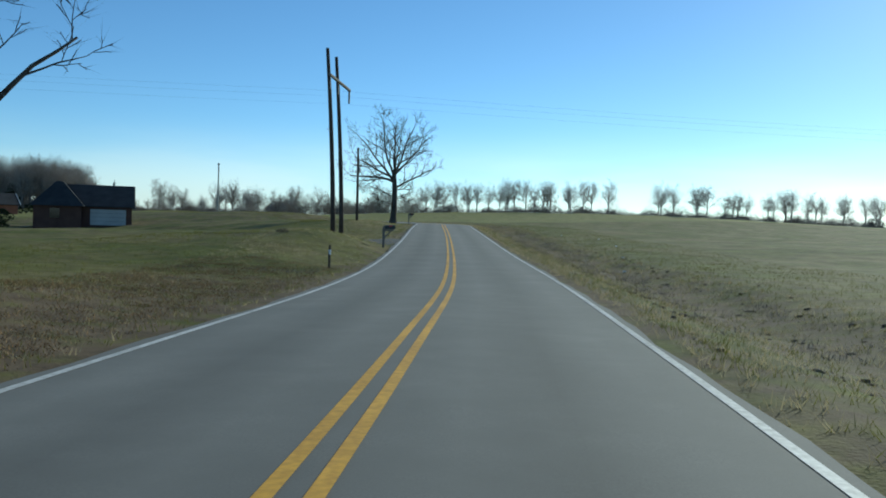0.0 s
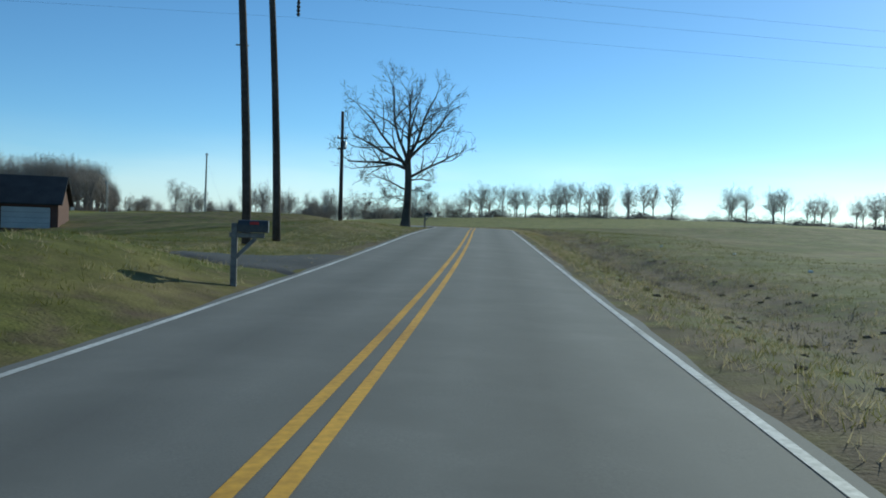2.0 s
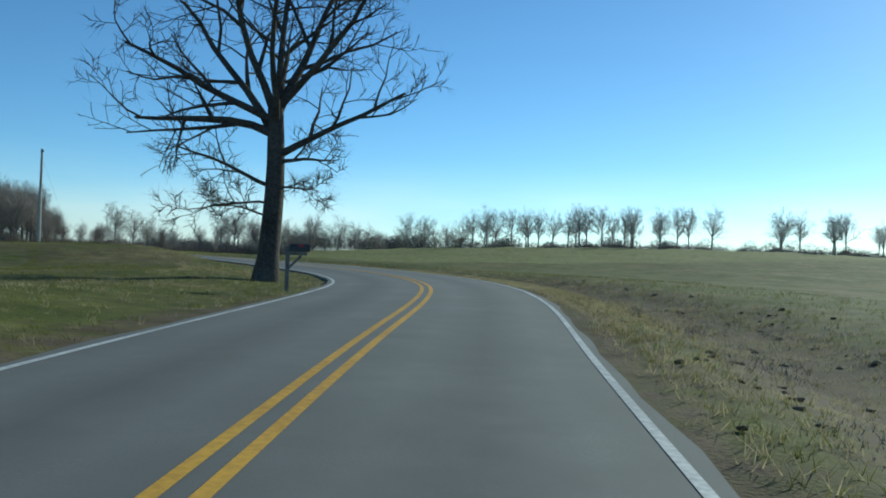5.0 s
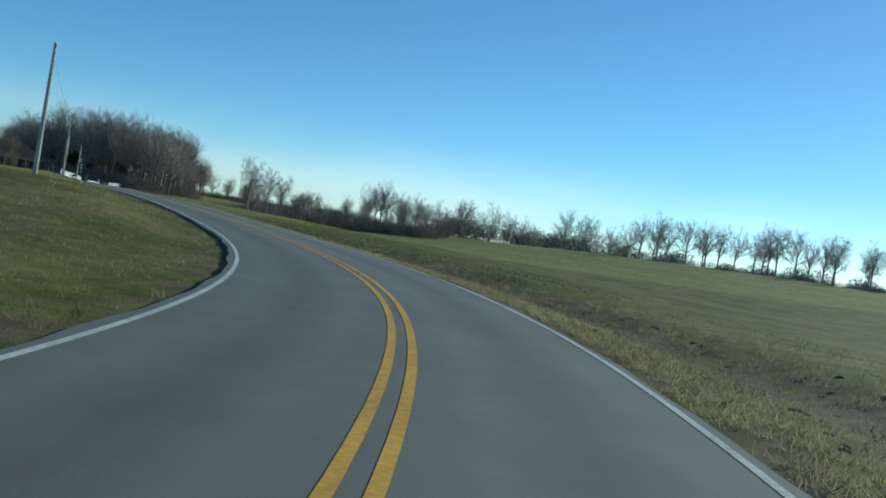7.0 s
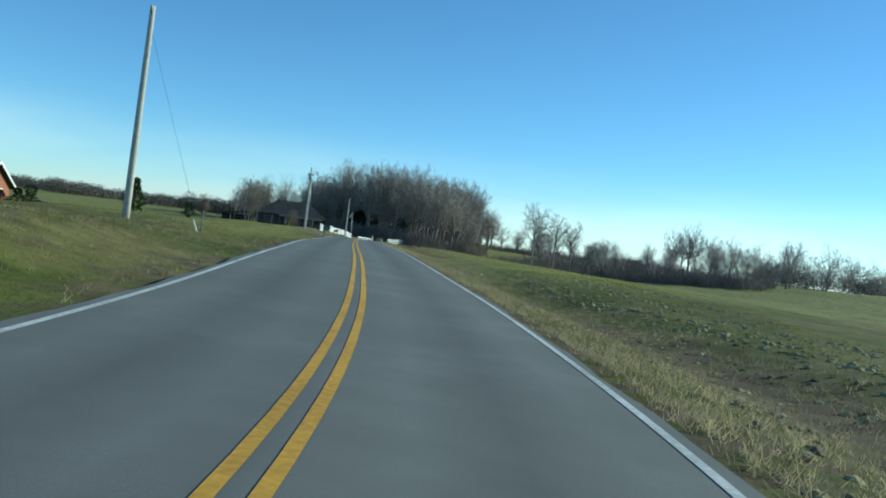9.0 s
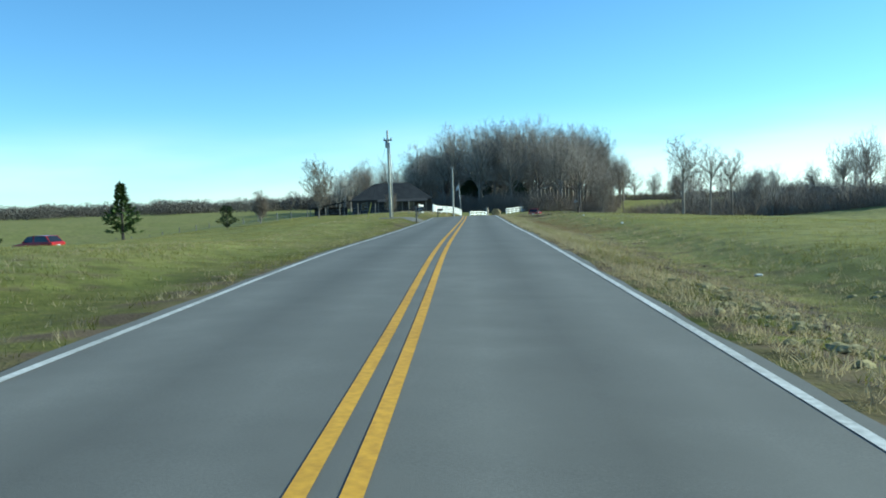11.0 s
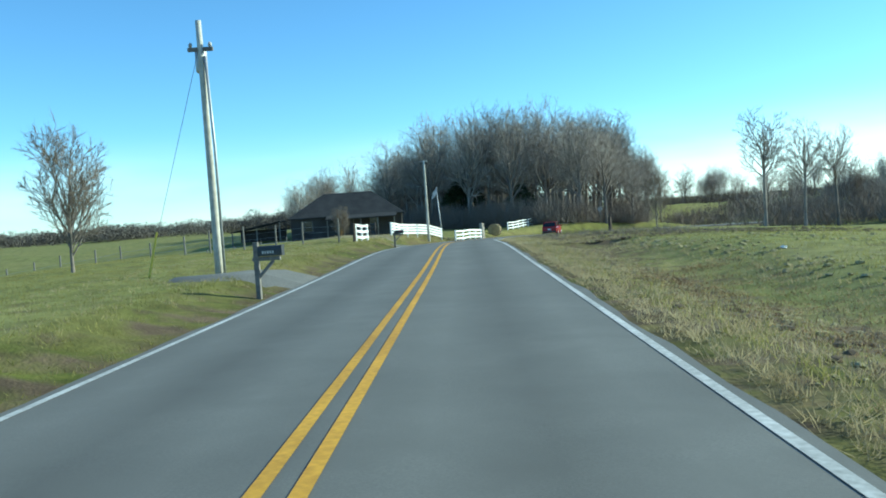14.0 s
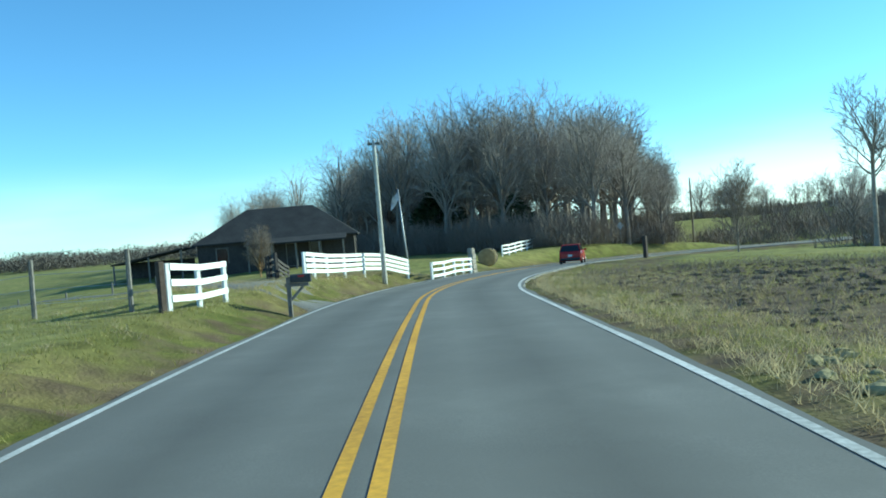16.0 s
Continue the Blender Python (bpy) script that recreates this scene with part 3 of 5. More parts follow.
def put_copy(ob, x, y, turn=0.0, size=1.0):
    return put(copy_thing(ob, Matrix.Identity(4)), x, y, turn, size)


def twig_mass(rng, spots, width=0.06, per=40, upright=0.55):
    """Brush: slivers rising and spreading from each (x, y, height, radius)."""
    verts, faces = [], []
    xs = np.array([s[0] for s in spots])
    ys = np.array([s[1] for s in spots])
    zs = ground_height(xs, ys)
    for (x, y, h, r), z in zip(spots, zs):
        for _ in range(per):
            a, q = rng.uniform(0, 6.283), r * math.sqrt(rng.random())
            u = rng.random() ** 0.7
            base = Vector((x + q * math.cos(a), y + q * math.sin(a), z + h * 0.55 * u * rng.random()))
            v = Vector((rng.gauss(0, 0.5), rng.gauss(0, 0.5), upright + rng.random())).normalized()
            dome = h * (1 - 0.5 * (q / r) ** 2) * rng.uniform(0.75, 1.05)
            ll = min(h * rng.uniform(0.12, 0.5), max(z + dome - base.z, 0.15 * h))
            side = v.orthogonal().normalized()
            side.rotate(Matrix.Rotation(rng.uniform(0, 6.28), 3, v))
            k = len(verts)
            verts += [base - side * width / 2, base + side * width / 2, base + v * ll]
            faces.append((k, k + 1, k + 2))
    return verts, faces


def dome_mass(rng, spots, per=160, size=1.2, width=0.3):
    """Far bare woods: short twig bunches filling rounded crowns, for each (x, y, height, radius)."""
    verts, faces = [], []
    zs = ground_height(np.array([q[0] for q in spots]), np.array([q[1] for q in spots]))
    for (x, y, h, r), z in zip(spots, zs):
        for _ in range(per):
            a, q = rng.uniform(0, 6.283), math.sqrt(rng.random())
            top = h * math.sqrt(max(1 - 0.8 * q * q, 0.05))
            p = Vector((x + r * q * math.cos(a), y + r * q * math.sin(a), z + top * rng.random() ** 0.6))
            v = Vector((rng.gauss(0, 0.6), rng.gauss(0, 0.6), rng.uniform(0.2, 1.2))).normalized()
            side = v.orthogonal().normalized()
            side.rotate(Matrix.Rotation(rng.uniform(0, 6.28), 3, v))
            ll = size * rng.uniform(0.5, 1.3)
            k = len(verts)
            verts += [p - side * width / 2, p + side * width / 2, p + v * ll]
            faces.append((k, k + 1, k + 2))
    return verts, faces

# ---- driveways ----
def apron(name, label, points, mat, reach=0.0):
    """A drive laid on the ground along a line, with its own half widths."""
    pts = spline(points, 1.0)
    way = np.gradient(pts[:, :2], axis=0)
    way /= np.linalg.norm(way, axis=1, keepdims=True)
    verts, faces, n = [], [], 11
    for (x, y, w), d in zip(pts, way):
        for k in range(n):
            o = max(-1.0, min(1.0, (2 * (k - 1) / (n - 3) - 1))) * w * (1 + 0.06 * math.sin(x * 2.1 + y)) + (1.0 if k == n - 1 else -1.0 if k == 0 else 0)
            px, py = x + d[1] * o, y - d[0] * o
            verts.append((px, py, 0))
    xy = np.array(verts)
    zz = np.max([ground_height(xy[:, 0] + a, xy[:, 1] + b) for a in (-reach, 0.0, reach) for b in (-reach, 0.0, reach)], axis=0)
    dist, zr, _ = road_near(xy[:, 0], xy[:, 1])
    top = np.where(np.abs(dist) < 3.7, np.maximum(zz, zr - 0.09), zz)
    top = np.where(np.abs(dist) < 3.1, zr - 0.25, top)
    verts = [(v[0], v[1], z + (-0.25 if m % n in (0, n - 1) or m >= len(verts) - n else 0.055)) for m, (v, z) in enumerate(zip(verts, top))]
    for i in range(len(pts) - 1):
        for k in range(n - 1):
            a = i * n + k
            faces.append((a, a + 1, a + n + 1, a + n))
    ob = new(name, mesh_of(name, verts, faces, mat, True))
    return tagged(ob, label, "driveway", kind="structure")


apron("driveway_1", "dark asphalt driveway apron joining the road", [(-3.71, 51.42, 3.6), (-4.91, 51.61, 3.0), (-6.82, 51.98, 2.0), (-9.34, 53.34, 0.6)], DARK_ASPHALT)
apron("driveway_2", "pale gravel driveway crossing the verge", [(-79.03, 196.80, 1.3), (-79.94, 194.76, 0.85), (-80.77, 193.32, 0.6), (-81.6, 192.0, 0.3)], GRAVEL, 0.4)
apron("driveway_3", "pale gravel farm drive behind the wire fence", [(-102.06, 224.59, 3.2), (-103.51, 223.52, 2.9), (-106.04, 221.81, 2.2), (-110.41, 218.91, 1.8), (-117.18, 213.60, 1.8), (-126.83, 205.66, 1.8), (-140.37, 195.04, 1.8)], GRAVEL)

# ---- the great bare tree beside the bend ----
# main limbs: azimuth, height on the trunk, tilt at the start and at the end, length, radius
GREAT_LIMBS = [(172, 5.4, 70, 92, 6.0, 0.16), (197, 5.9, 72, 84, 5.6, 0.14), (168, 5.2, 28, 46, 7.0, 0.16), (205, 6.1, 20, 24, 7.0, 0.15), (130, 6.3, 8, 8, 6.6, 0.15),
               (20, 6.0, 12, 16, 7.2, 0.16), (-22, 6.3, 34, 46, 6.4, 0.14), (12, 4.6, 38, 62, 5.2, 0.13), (-10, 4.4, 70, 92, 2.0, 0.08), (188, 3.5, 58, 74, 3.6, 0.08),
               (186, 2.9, 66, 104, 3.0, 0.05), (200, 2.4, 70, 100, 2.2, 0.04), (88, 6.0, 30, 44, 6.0, 0.13), (268, 5.7, 34, 48, 5.8, 0.13), (5, 3.5, 64, 94, 1.6, 0.05)]
great = bare_tree("bare_tree", 27, 13.6, 0.36, "great bare broadleaf tree on the grass verge", trunk=0.48, depth=4, splits=(4, 5), spray=(4, 0.5, 0.014), sides=(10, 7, 5, 3, 3),
                  wiggle=0.3, rise=0.12, least=0.011, mats=(BARK, DARK_TWIGS), habit=GREAT_LIMBS)
great.matrix_world = pose(-9.08, 104.1, ground_at(-9.08, 104.1), -7, 2, 4) @ Matrix.Scale(1.08, 4)      # it leans away from the road
verge_tree = bare_tree("bare_tree", 33, 12.5, 0.3, "bare tree on the bank above the road", trunk=0.45, first=0.55, limb_len=0.5, tilts=(0.95, 0.25), depth=4,
                       splits=(3, 4), limbs_n=7, spray=(4, 0.6, 0.014), wiggle=0.25, rise=0.15, mats=(BARK, DARK_TWIGS))
put(verge_tree, -13.5, 21.6, 200)

# ---- bare trees along the far field edge ----
FAR_LABEL = "tall bare tree at the far edge of the pasture"
models = [bare_tree("field_tree", 100 + k, 13.0, 0.24, FAR_LABEL, "far field trees", trunk=0.40 + 0.06 * (k % 3), first=0.5, limb_len=0.40 + 0.07 * (k % 2),
                    tilts=(1.0, 0.3), depth=3, splits=(5, 6), limbs_n=12, spray=(15, 0.85, 0.011), sides=(6, 4, 3, 3), wiggle=0.15, least=0.013, crown=(0.66, 0.27 + 0.05 * (k % 3), 0.35)) for k in range(7)]
rng = random.Random(5)
spots = [(-30, 357, 13.5), (-22, 376, 13.5), (-8, 326, 13.3), (4.6, 350, 14.5), (19.8, 337, 14.4), (34.8, 331, 13), (97.6, 312, 10.2), (-97.6, 366, 17), (-90, 380, 14), (-58, 368, 18),
         (-61, 369, 17), (-54, 366, 17.5), (-86, 284, 9)]
spots += [(rng.uniform(-106, -58), rng.uniform(286, 300), rng.uniform(5, 8.5)) for _ in range(14)]
spots += [(rng.uniform(-118, -72), rng.uniform(300, 332), rng.uniform(4, 7.5)) for _ in range(18)]      # scrub in the low ground beyond the last bend
x = -44
while x < 250:
    x += rng.uniform(2.4, 5.4)
    if 60 < x < 74:
        continue
    spots.append((x, 347 - 0.0012 * (x + 20) ** 2 + rng.uniform(-14, 14), rng.uniform(10.5, 15.0)))
for k in range(24):
    spots.append((rng.uniform(-112, -48), rng.uniform(358, 400), rng.uniform(11, 16)))
for k in range(26):      # low land beyond the last bend
    spots.append((rng.uniform(-158, -104), rng.uniform(352, 385), rng.uniform(6, 9.5)))
spots = [(*field(a, b), h) for a, b, h in spots]
spots = [q for q in spots if abs(float(road_near([q[0]], [q[1]])[0][0])) > 6]
for i, (x, y, h) in enumerate(spots):
    turn = rng.uniform(0, 360)
    if i < len(models):
        put(models[i], x, y, turn, h / 13)
    else:
        put_copy(models[i % len(models)], x, y, turn, h / 13)

lone = bare_tree("lone_tree", 140, 14.5, 0.2, "tall slender bare tree with a high round crown", "tall trees before the low wood", trunk=0.62, first=0.68, limb_len=0.30, tilts=(1.15, 0.35), depth=3,
                 splits=(5, 6), limbs_n=15, spray=(34, 0.5, 0.008), sides=(8, 5, 3, 3), wiggle=0.14, least=0.012, crown=(0.76, 0.24, 0.25))
put(lone, -102.1, 279.2, 20)
put_copy(lone, -98.3, 281.1, 140, 0.88)
put_copy(lone, -95.4, 283.2, 250, 0.8)

# ---- the small wood beyond the farm ----
wood = [bare_tree("wood_tree", 300 + k, 17.0, 0.29, "tall bare tree of the small wood", "trees of the wood", trunk=0.55, first=0.45, limb_len=0.44, tilts=(0.75, 0.3), depth=3,
                  splits=(5, 7), limbs_n=13, spray=(18, 0.75, 0.008), sides=(7, 5, 3, 3), wiggle=0.15, rise=0.1, least=0.013, crown=(0.70, 0.25 + 0.04 * (k % 3), 0.31)) for k in range(7)]
n = 0
for _ in range(40):
    left = (rng.uniform(-216, -176), rng.uniform(294, 330), 0, rng.uniform(0, 360))
    left = (*left[:2], rng.uniform(12, 16.5) - 0.12 * max(-190 - left[0], 0), left[3])
    put_copy(wood[n % len(wood)], *grove(*left[:2]), left[3], left[2] / 17)
    n += 1
n = 0
while n < 104:
    x, y = rng.uniform(-180, -112), rng.uniform(280, 345)
    inside = -0.475 * (y - 203.9) - 79.3 - x      # metres in from the edge that faces the field
    px, py = grove(x, y)
    if y < 284 + 0.012 * (x + 145) ** 2 - 4 or inside < 0 or abs(float(road_near([px], [py])[0][0])) < 6:
        continue
    top = 21.0 - 0.0065 * (x + 145) ** 2 - (1.5 if y < 290 else 0)
    h = max(top, 8) * rng.uniform(0.86, 1.02) * (0.6 + 0.4 * float(ease(0, 8, inside)))
    turn = rng.uniform(0, 360)
    if n < len(wood):
        put(wood[n], px, py, turn, h / 17)
    else:
        put_copy(wood[n % len(wood)], px, py, turn, h / 17)
    n += 1


def stuff(name, label, category, mesh, mat):
    ob = new(name, mesh_of(name, mesh[0], mesh[1], mat))
    return tagged(ob, label, category, kind="stuff")


under = [(rng.uniform(-178, -110), rng.uniform(279, 314), rng.uniform(2.0, 5.0), 1.9) for _ in range(300)]
for _ in range(150):      # brambles along the two open edges of the wood
    k = rng.random()
    under.append((-122 - 34 * k + rng.uniform(-2, 2), 282 + rng.uniform(-3, 3) + 0.006 * (34 * k - 20) ** 2, rng.uniform(3.0, 7.5), 1.8))
    yy = rng.uniform(281, 325)
    under.append((-0.475 * (yy - 203.9) - 81.5 + rng.uniform(-4, 2.0), yy, rng.uniform(3.0, 7.0), 1.8))
under += [(rng.uniform(-176, -116), rng.uniform(281, 300), rng.uniform(3.5, 7.0), 2.6) for _ in range(110)]
under = [(*grove(*q[:2]), *q[2:]) for q in under if q[0] + 80 < -0.475 * (q[1] - 203.9)]
under = [q for q in under if abs(float(road_near([q[0]], [q[1]])[0][0])) > 6]
stuff("undergrowth", "grey-brown leafless undergrowth filling the small wood", "undergrowth", twig_mass(rng, under, 0.04, 190), BRUSH)
hedge = [(x, 345 - 0.0012 * (x + 20) ** 2 + rng.uniform(-8, 8), rng.uniform(1.2, 3.2), 2.5) for x in np.arange(-45, 250, 1.6)]
hedge += [(rng.uniform(-116, -40), rng.uniform(350, 372), rng.uniform(4.0, 7.5), 2.2) for _ in range(260)]
hedge += [(rng.uniform(-104, -56), rng.uniform(284, 298), rng.uniform(3.5, 6.8), 2.0) for _ in range(170)]
hedge += [(rng.uniform(-160, -104), rng.uniform(352, 372), rng.uniform(2.5, 5.5), 2.4) for _ in range(150)]
hedge += [(rng.uniform(-130, -80), rng.uniform(308, 345), rng.uniform(2.2, 5.2), 2.2) for _ in range(240)]
hedge = [(*field(*q[:2]), *q[2:]) for q in hedge]
hedge = [q for q in hedge if abs(float(road_near([q[0]], [q[1]])[0][0])) > 6]
stuff("field_hedge", "tangled leafless hedge and brambles under the far trees", "hedge", twig_mass(rng, hedge, 0.07, 110), BRUSH)
far = []
for k in range(520):
    a = radians(rng.uniform(38, 118))
    r = rng.uniform(330, 400)
    far.append((-40 - r * math.sin(a), 150 + r * math.cos(a), rng.uniform(3.8, 6.5), 6.0))
for k in range(260):
    far.append((rng.uniform(-110, 330), rng.uniform(430, 520), rng.uniform(6, 10), 5.0))
for k in range(160):
    far.append((rng.uniform(-300, -190), rng.uniform(345, 400), rng.uniform(5, 8), 5.0))
stuff("far_woods", "distant band of bare winter woods", "woods", dome_mass(rng, [(*field(*f[:2]), *f[2:]) for f in far if not (-100 < f[0] < 20 and f[1] < 335) and abs(float(road_near([f[0]], [f[1]])[0][0])) > 8], 600, 0.65, 0.26), FAR_BRUSH)


# ---- poles and wires ----
def wire(name, label, points, r=0.012, sag=0.0, parent=None):
    pts = []
    for a, b in zip(points[:-1], points[1:]):
        for k in range(12):
            t = k / 12
            p = Vector(a).lerp(Vector(b), t)
            p.z -= 4 * sag * t * (1 - t)
            pts.append(p)
    pts.append(Vector(points[-1]))
    ob = new(name, mesh_of(name, *tube(pts, [r] * len(pts), 4), WIRE))
    return tagged(ob, label, "wire") if parent is None else ob


def shaft(h, r, lean=(0, 0), twist=0.0):
    return tube([(lean[0] * (k / 6) ** 1.5 + twist * math.sin(k), lean[1] * k / 6, -0.4 + (h + 0.4) * k / 6) for k in range(7)], [r * (1 - 0.34 * k / 6) for k in range(7)], 12)


def utility_pole(x, y, h, mat, label, lean=(0, 0), r=0.14, can=None, can_size=1.0, *, arms=(), conduit=False, steps=()):
    t = thing("utility_pole", label, "utility pole", "utility poles", pose(x, y, ground_at(x, y)))
    part("shaft", shaft(h, r, lean), mat, t, smooth=True)
    top = Vector((lean[0], lean[1], h))
    for z, half, turn in arms:
        c = Vector((lean[0] * z / h, lean[1] * z / h, z))
        arm = part("crossarm", box(2 * half, 0.09, 0.11, (0, 0, 0), 0.01, Matrix.Rotation(turn, 4, "Z")), GREY_WOOD, t)
        arm.location = c + Vector((0, 0, -0.05))
        for s in (-1, 1):
            q = c + Vector((math.cos(turn), math.sin(turn), 0)) * (half - 0.08) * s
            part("insulator", tube([q + Vector((0, 0, 0.05)), q + Vector((0, 0, 0.12)), q + Vector((0, 0, 0.2))], [0.03, 0.06, 0.03], 8), GALV, t)
    if can:
        z, a = can
        q = Vector((lean[0] * z / h + math.cos(a) * 0.34 * can_size, lean[1] + math.sin(a) * 0.34 * can_size, z))
        cs = can_size
        can_part = part("transformer", tube([q, q + Vector((0, 0, 0.06)), q + Vector((0, 0, 0.78 * cs)), q + Vector((0, 0, 0.86 * cs))], [0.17 * cs, 0.21 * cs, 0.21 * cs, 0.12 * cs], 14), GALV, t, "grey transformer can", True)
        part("bushing", tube([q + Vector((0.06 * cs, 0, 0.84 * cs)), q + Vector((0.06 * cs, 0, 1.05 * cs))], [0.04, 0.03], 8), BLACK_METAL, can_part)
        part("bracket", tube([Vector((lean[0] * z / h, 0, z + 0.45)), q + Vector((0, 0, 0.45))], [0.04, 0.04], 6), GALV, t)
    if conduit:
        part("conduit", tube([(0.2, 0.05, -0.2), (0.2, 0.05, h * 0.5), (0.12 + lean[0] * 0.8, 0.05, h * 0.86)], [0.04] * 3, 8), GALV, t, smooth=True)
    for z in steps:
        part("peg", tube([(lean[0] * z / h, 0, z), (lean[0] * z / h - 0.45, -0.1, z + 0.03)], [0.02, 0.02], 6), GALV, t)
    return t, ground_at(x, y)


# twin-pole power line crossing the road
frame_pole = thing("twin_pole_frame", "tall creosoted twin-pole power line frame with a crossarm", "power pole", at=pose(0, 0, 0))
POLES = [(-9.9, 62.2, 13.8), (-9.9, 66.4, 13.95)]
ARM_Z = 11.8
for px, py, top in POLES:
    pz = ground_at(px, py)
    v, f = shaft(top - pz, 0.19, (-0.75, 0))
    part("pole", ([Vector(q) + Vector((px, py, pz)) for q in v], f), DARK_POLE, frame_pole, smooth=True)
part("crossarm", tube([(-10.35, 61.6, ARM_Z), (-9.95, 69.2, ARM_Z)], [0.12, 0.12], 8), GREY_WOOD, frame_pole, "pale weathered crossarm")
INSUL = [(-10.35, 61.7), (-10.2, 64.6), (-9.95, 69.1)]
for ix, iy in INSUL:
    pts = [(ix, iy, ARM_Z - 0.1 - 0.09 * k) for k in range(12)]
    part("insulator", tube(pts, [0.05 if k % 2 else 0.10 for k in range(12)], 8), BLACK_METAL, frame_pole)
part("peg", tube([(-10.05, 62.3, 7.9), (-10.55, 62.2, 7.9)], [0.03, 0.03], 6), GALV, frame_pole)
for ix, iy in INSUL:
    wire("power_line", "dark overhead power line crossing the road", [(-180, iy - 45, 13.5), (ix, iy, ARM_Z - 1.15), (150, iy + 42, 14.0), (330, iy + 90, 14.0)], 0.004, 1.6)

P3, z3 = utility_pole(-11.30, 86.61, 7.4, DARK_POLE, "leaning creosoted pole with small transformer fittings", (-0.05, 0), 0.15, (4.9, 0.6), 0.6, arms=[(5.6, 0.35, 0.3), (4.9, 0.35, 2.6)])
P5, z5 = utility_pole(-43.95, 148.56, 8.75, PALE_POLE, "tall grey utility pole standing in the pasture", (0.05, 0.0), 0.16, arms=[(8.5, 0.35, 2.4)])
P6, z6 = utility_pole(-81.80, 195.08, 7.1, PALE_POLE, "sun-bleached utility pole with transformer and conduit", (-0.08, 0.0), 0.12, (5.7, 2.6), 0.8, arms=[(6.3, 0.35, 0.8)], conduit=True)
P7, z7 = utility_pole(-111.10, 232.80, 6.9, PALE_POLE, "weathered utility pole behind the white fence", (0.0, 0.0), 0.13, arms=[(6.7, 0.3, 0.6)])
P9, z9 = utility_pole(-128.98, 302.72, 8.1, POLE_WOOD, "grey utility pole beyond the last bend", (0, 0), 0.14)
P4b, z4b = utility_pole(-117.1, 174.7, 6.5, POLE_WOOD, "short grey pole in the far pasture", (0, 0), 0.12)

wire("guy_wire", "steel guy wire with a white guard", [(-43.95, 148.56, z5 + 8.0), (-41.61, 150.42, ground_at(-41.61, 150.42) + 0.1)], 0.006)
marker_mat = material("yellow_guard", (0.5, 0.4, 0.06), (0.7, 0.58, 0.12), 0.6, 8.0, 1.0, 0.1, 30.0)
guard = thing("guy_guard", "white plastic guard on the guy wire's foot", "guy guard", at=pose(-41.61, 150.42, ground_at(-41.61, 150.42)))
part("sleeve", tube([(0, 0, -0.1), (-0.22, -0.14, 0.5)], [0.035, 0.03], 8), WHITE_BOARD, guard)
part("stake", tube([(0.1, 0.05, -0.2), (0.1, 0.05, 0.9)], [0.025, 0.025], 6), GREY_WOOD, guard)
wire("guy_wire", "thin steel guy wire anchored in the roadside grass", [(-81.80, 195.08, z6 + 6.6), (-82.90, 193.51, ground_at(-82.90, 193.51))], 0.007)
guard = thing("guy_guard", "yellow plastic guard on the roadside guy wire", "guy guard", at=pose(-82.90, 193.51, ground_at(-82.90, 193.51)))
part("sleeve", tube([(0, 0, -0.1), (0.32, 0.2, 1.25)], [0.035, 0.03], 8), marker_mat, guard)


# ---- mailboxes ----
def mailbox(x, y, turn, label, height=1.05, style=0):
    t = thing("mailbox", label, "mailbox", "roadside mailboxes", pose(x, y, ground_at(x, y), 0, 0, turn))
    part("post", box(0.11, 0.11, height + 0.18 + (0.15 if style else 0) + 0.3, (0, 0, -0.3), 0.01), GREY_WOOD, t, "weathered square timber post")
    part("arm", box(0.62, 0.09, 0.09, (0.22, 0, height - 0.08), 0.01), GREY_WOOD, t)
    brace = part("brace", box(0.52, 0.07, 0.07, (0, 0, -0.035), 0.01, Matrix.Rotation(-0.8, 4, "Y")), GREY_WOOD, t)
    brace.location = (0.22, 0, height - 0.26)
    bm = bmesh.new()
    ring = [(-0.10, 0.0), (0.10, 0.0), (0.10, 0.12)] + [(0.10 * math.cos(a), 0.12 + 0.10 * math.sin(a)) for a in (0.5, 1.05, 1.57, 2.09, 2.64)] + [(-0.10, 0.12)]
    ends = []
    for xx in (0.0, 0.52):
        ends.append([bm.verts.new((xx + 0.06, b, height + 0.02 + c)) for b, c in ring])
    for k in range(len(ring)):
        bm.faces.new((ends[0][k], ends[0][(k + 1) % len(ring)], ends[1][(k + 1) % len(ring)], ends[1][k]))
    bm.faces.new(ends[0][::-1])
    bm.faces.new(ends[1])
    b = part("box", bm, BLACK_METAL, t, "black painted metal box")
    part("door", box(0.015, 0.215, 0.225, (0.59, 0, height + 0.015), 0.006), BLACK_METAL, b)
    if not style:
        part("flag", box(0.16, 0.012, 0.05, (0.35, -0.112, height + 0.16), 0.004), FLAG_RED, b, "small red signal flag")
    if style:
        for k in range(5):      # unreadable characters as bars
            part("number_bar", box(0.035, 0.006, 0.06, (0.18 + 0.055 * k, -0.104, height + 0.07)), WHITE_LINE, b)
    return t


FLAG_RED = material("flag_red", (0.35, 0.03, 0.03), (0.45, 0.05, 0.04), 0.5, 10.0, 2.0, 0.0)
mailbox(-4.46, 44.61, 12, "black mailbox on a braced timber post", 0.95)
mailbox(-6.8, 98.6, 20, "black mailbox beside the great bare tree")
mailbox(-76.31, 192.70, 38, "large black mailbox with white figures", 0.98, 1)
mailbox(-100.18, 218.81, 45, "dark mailbox on a thick weathered post by the drive", 0.95)

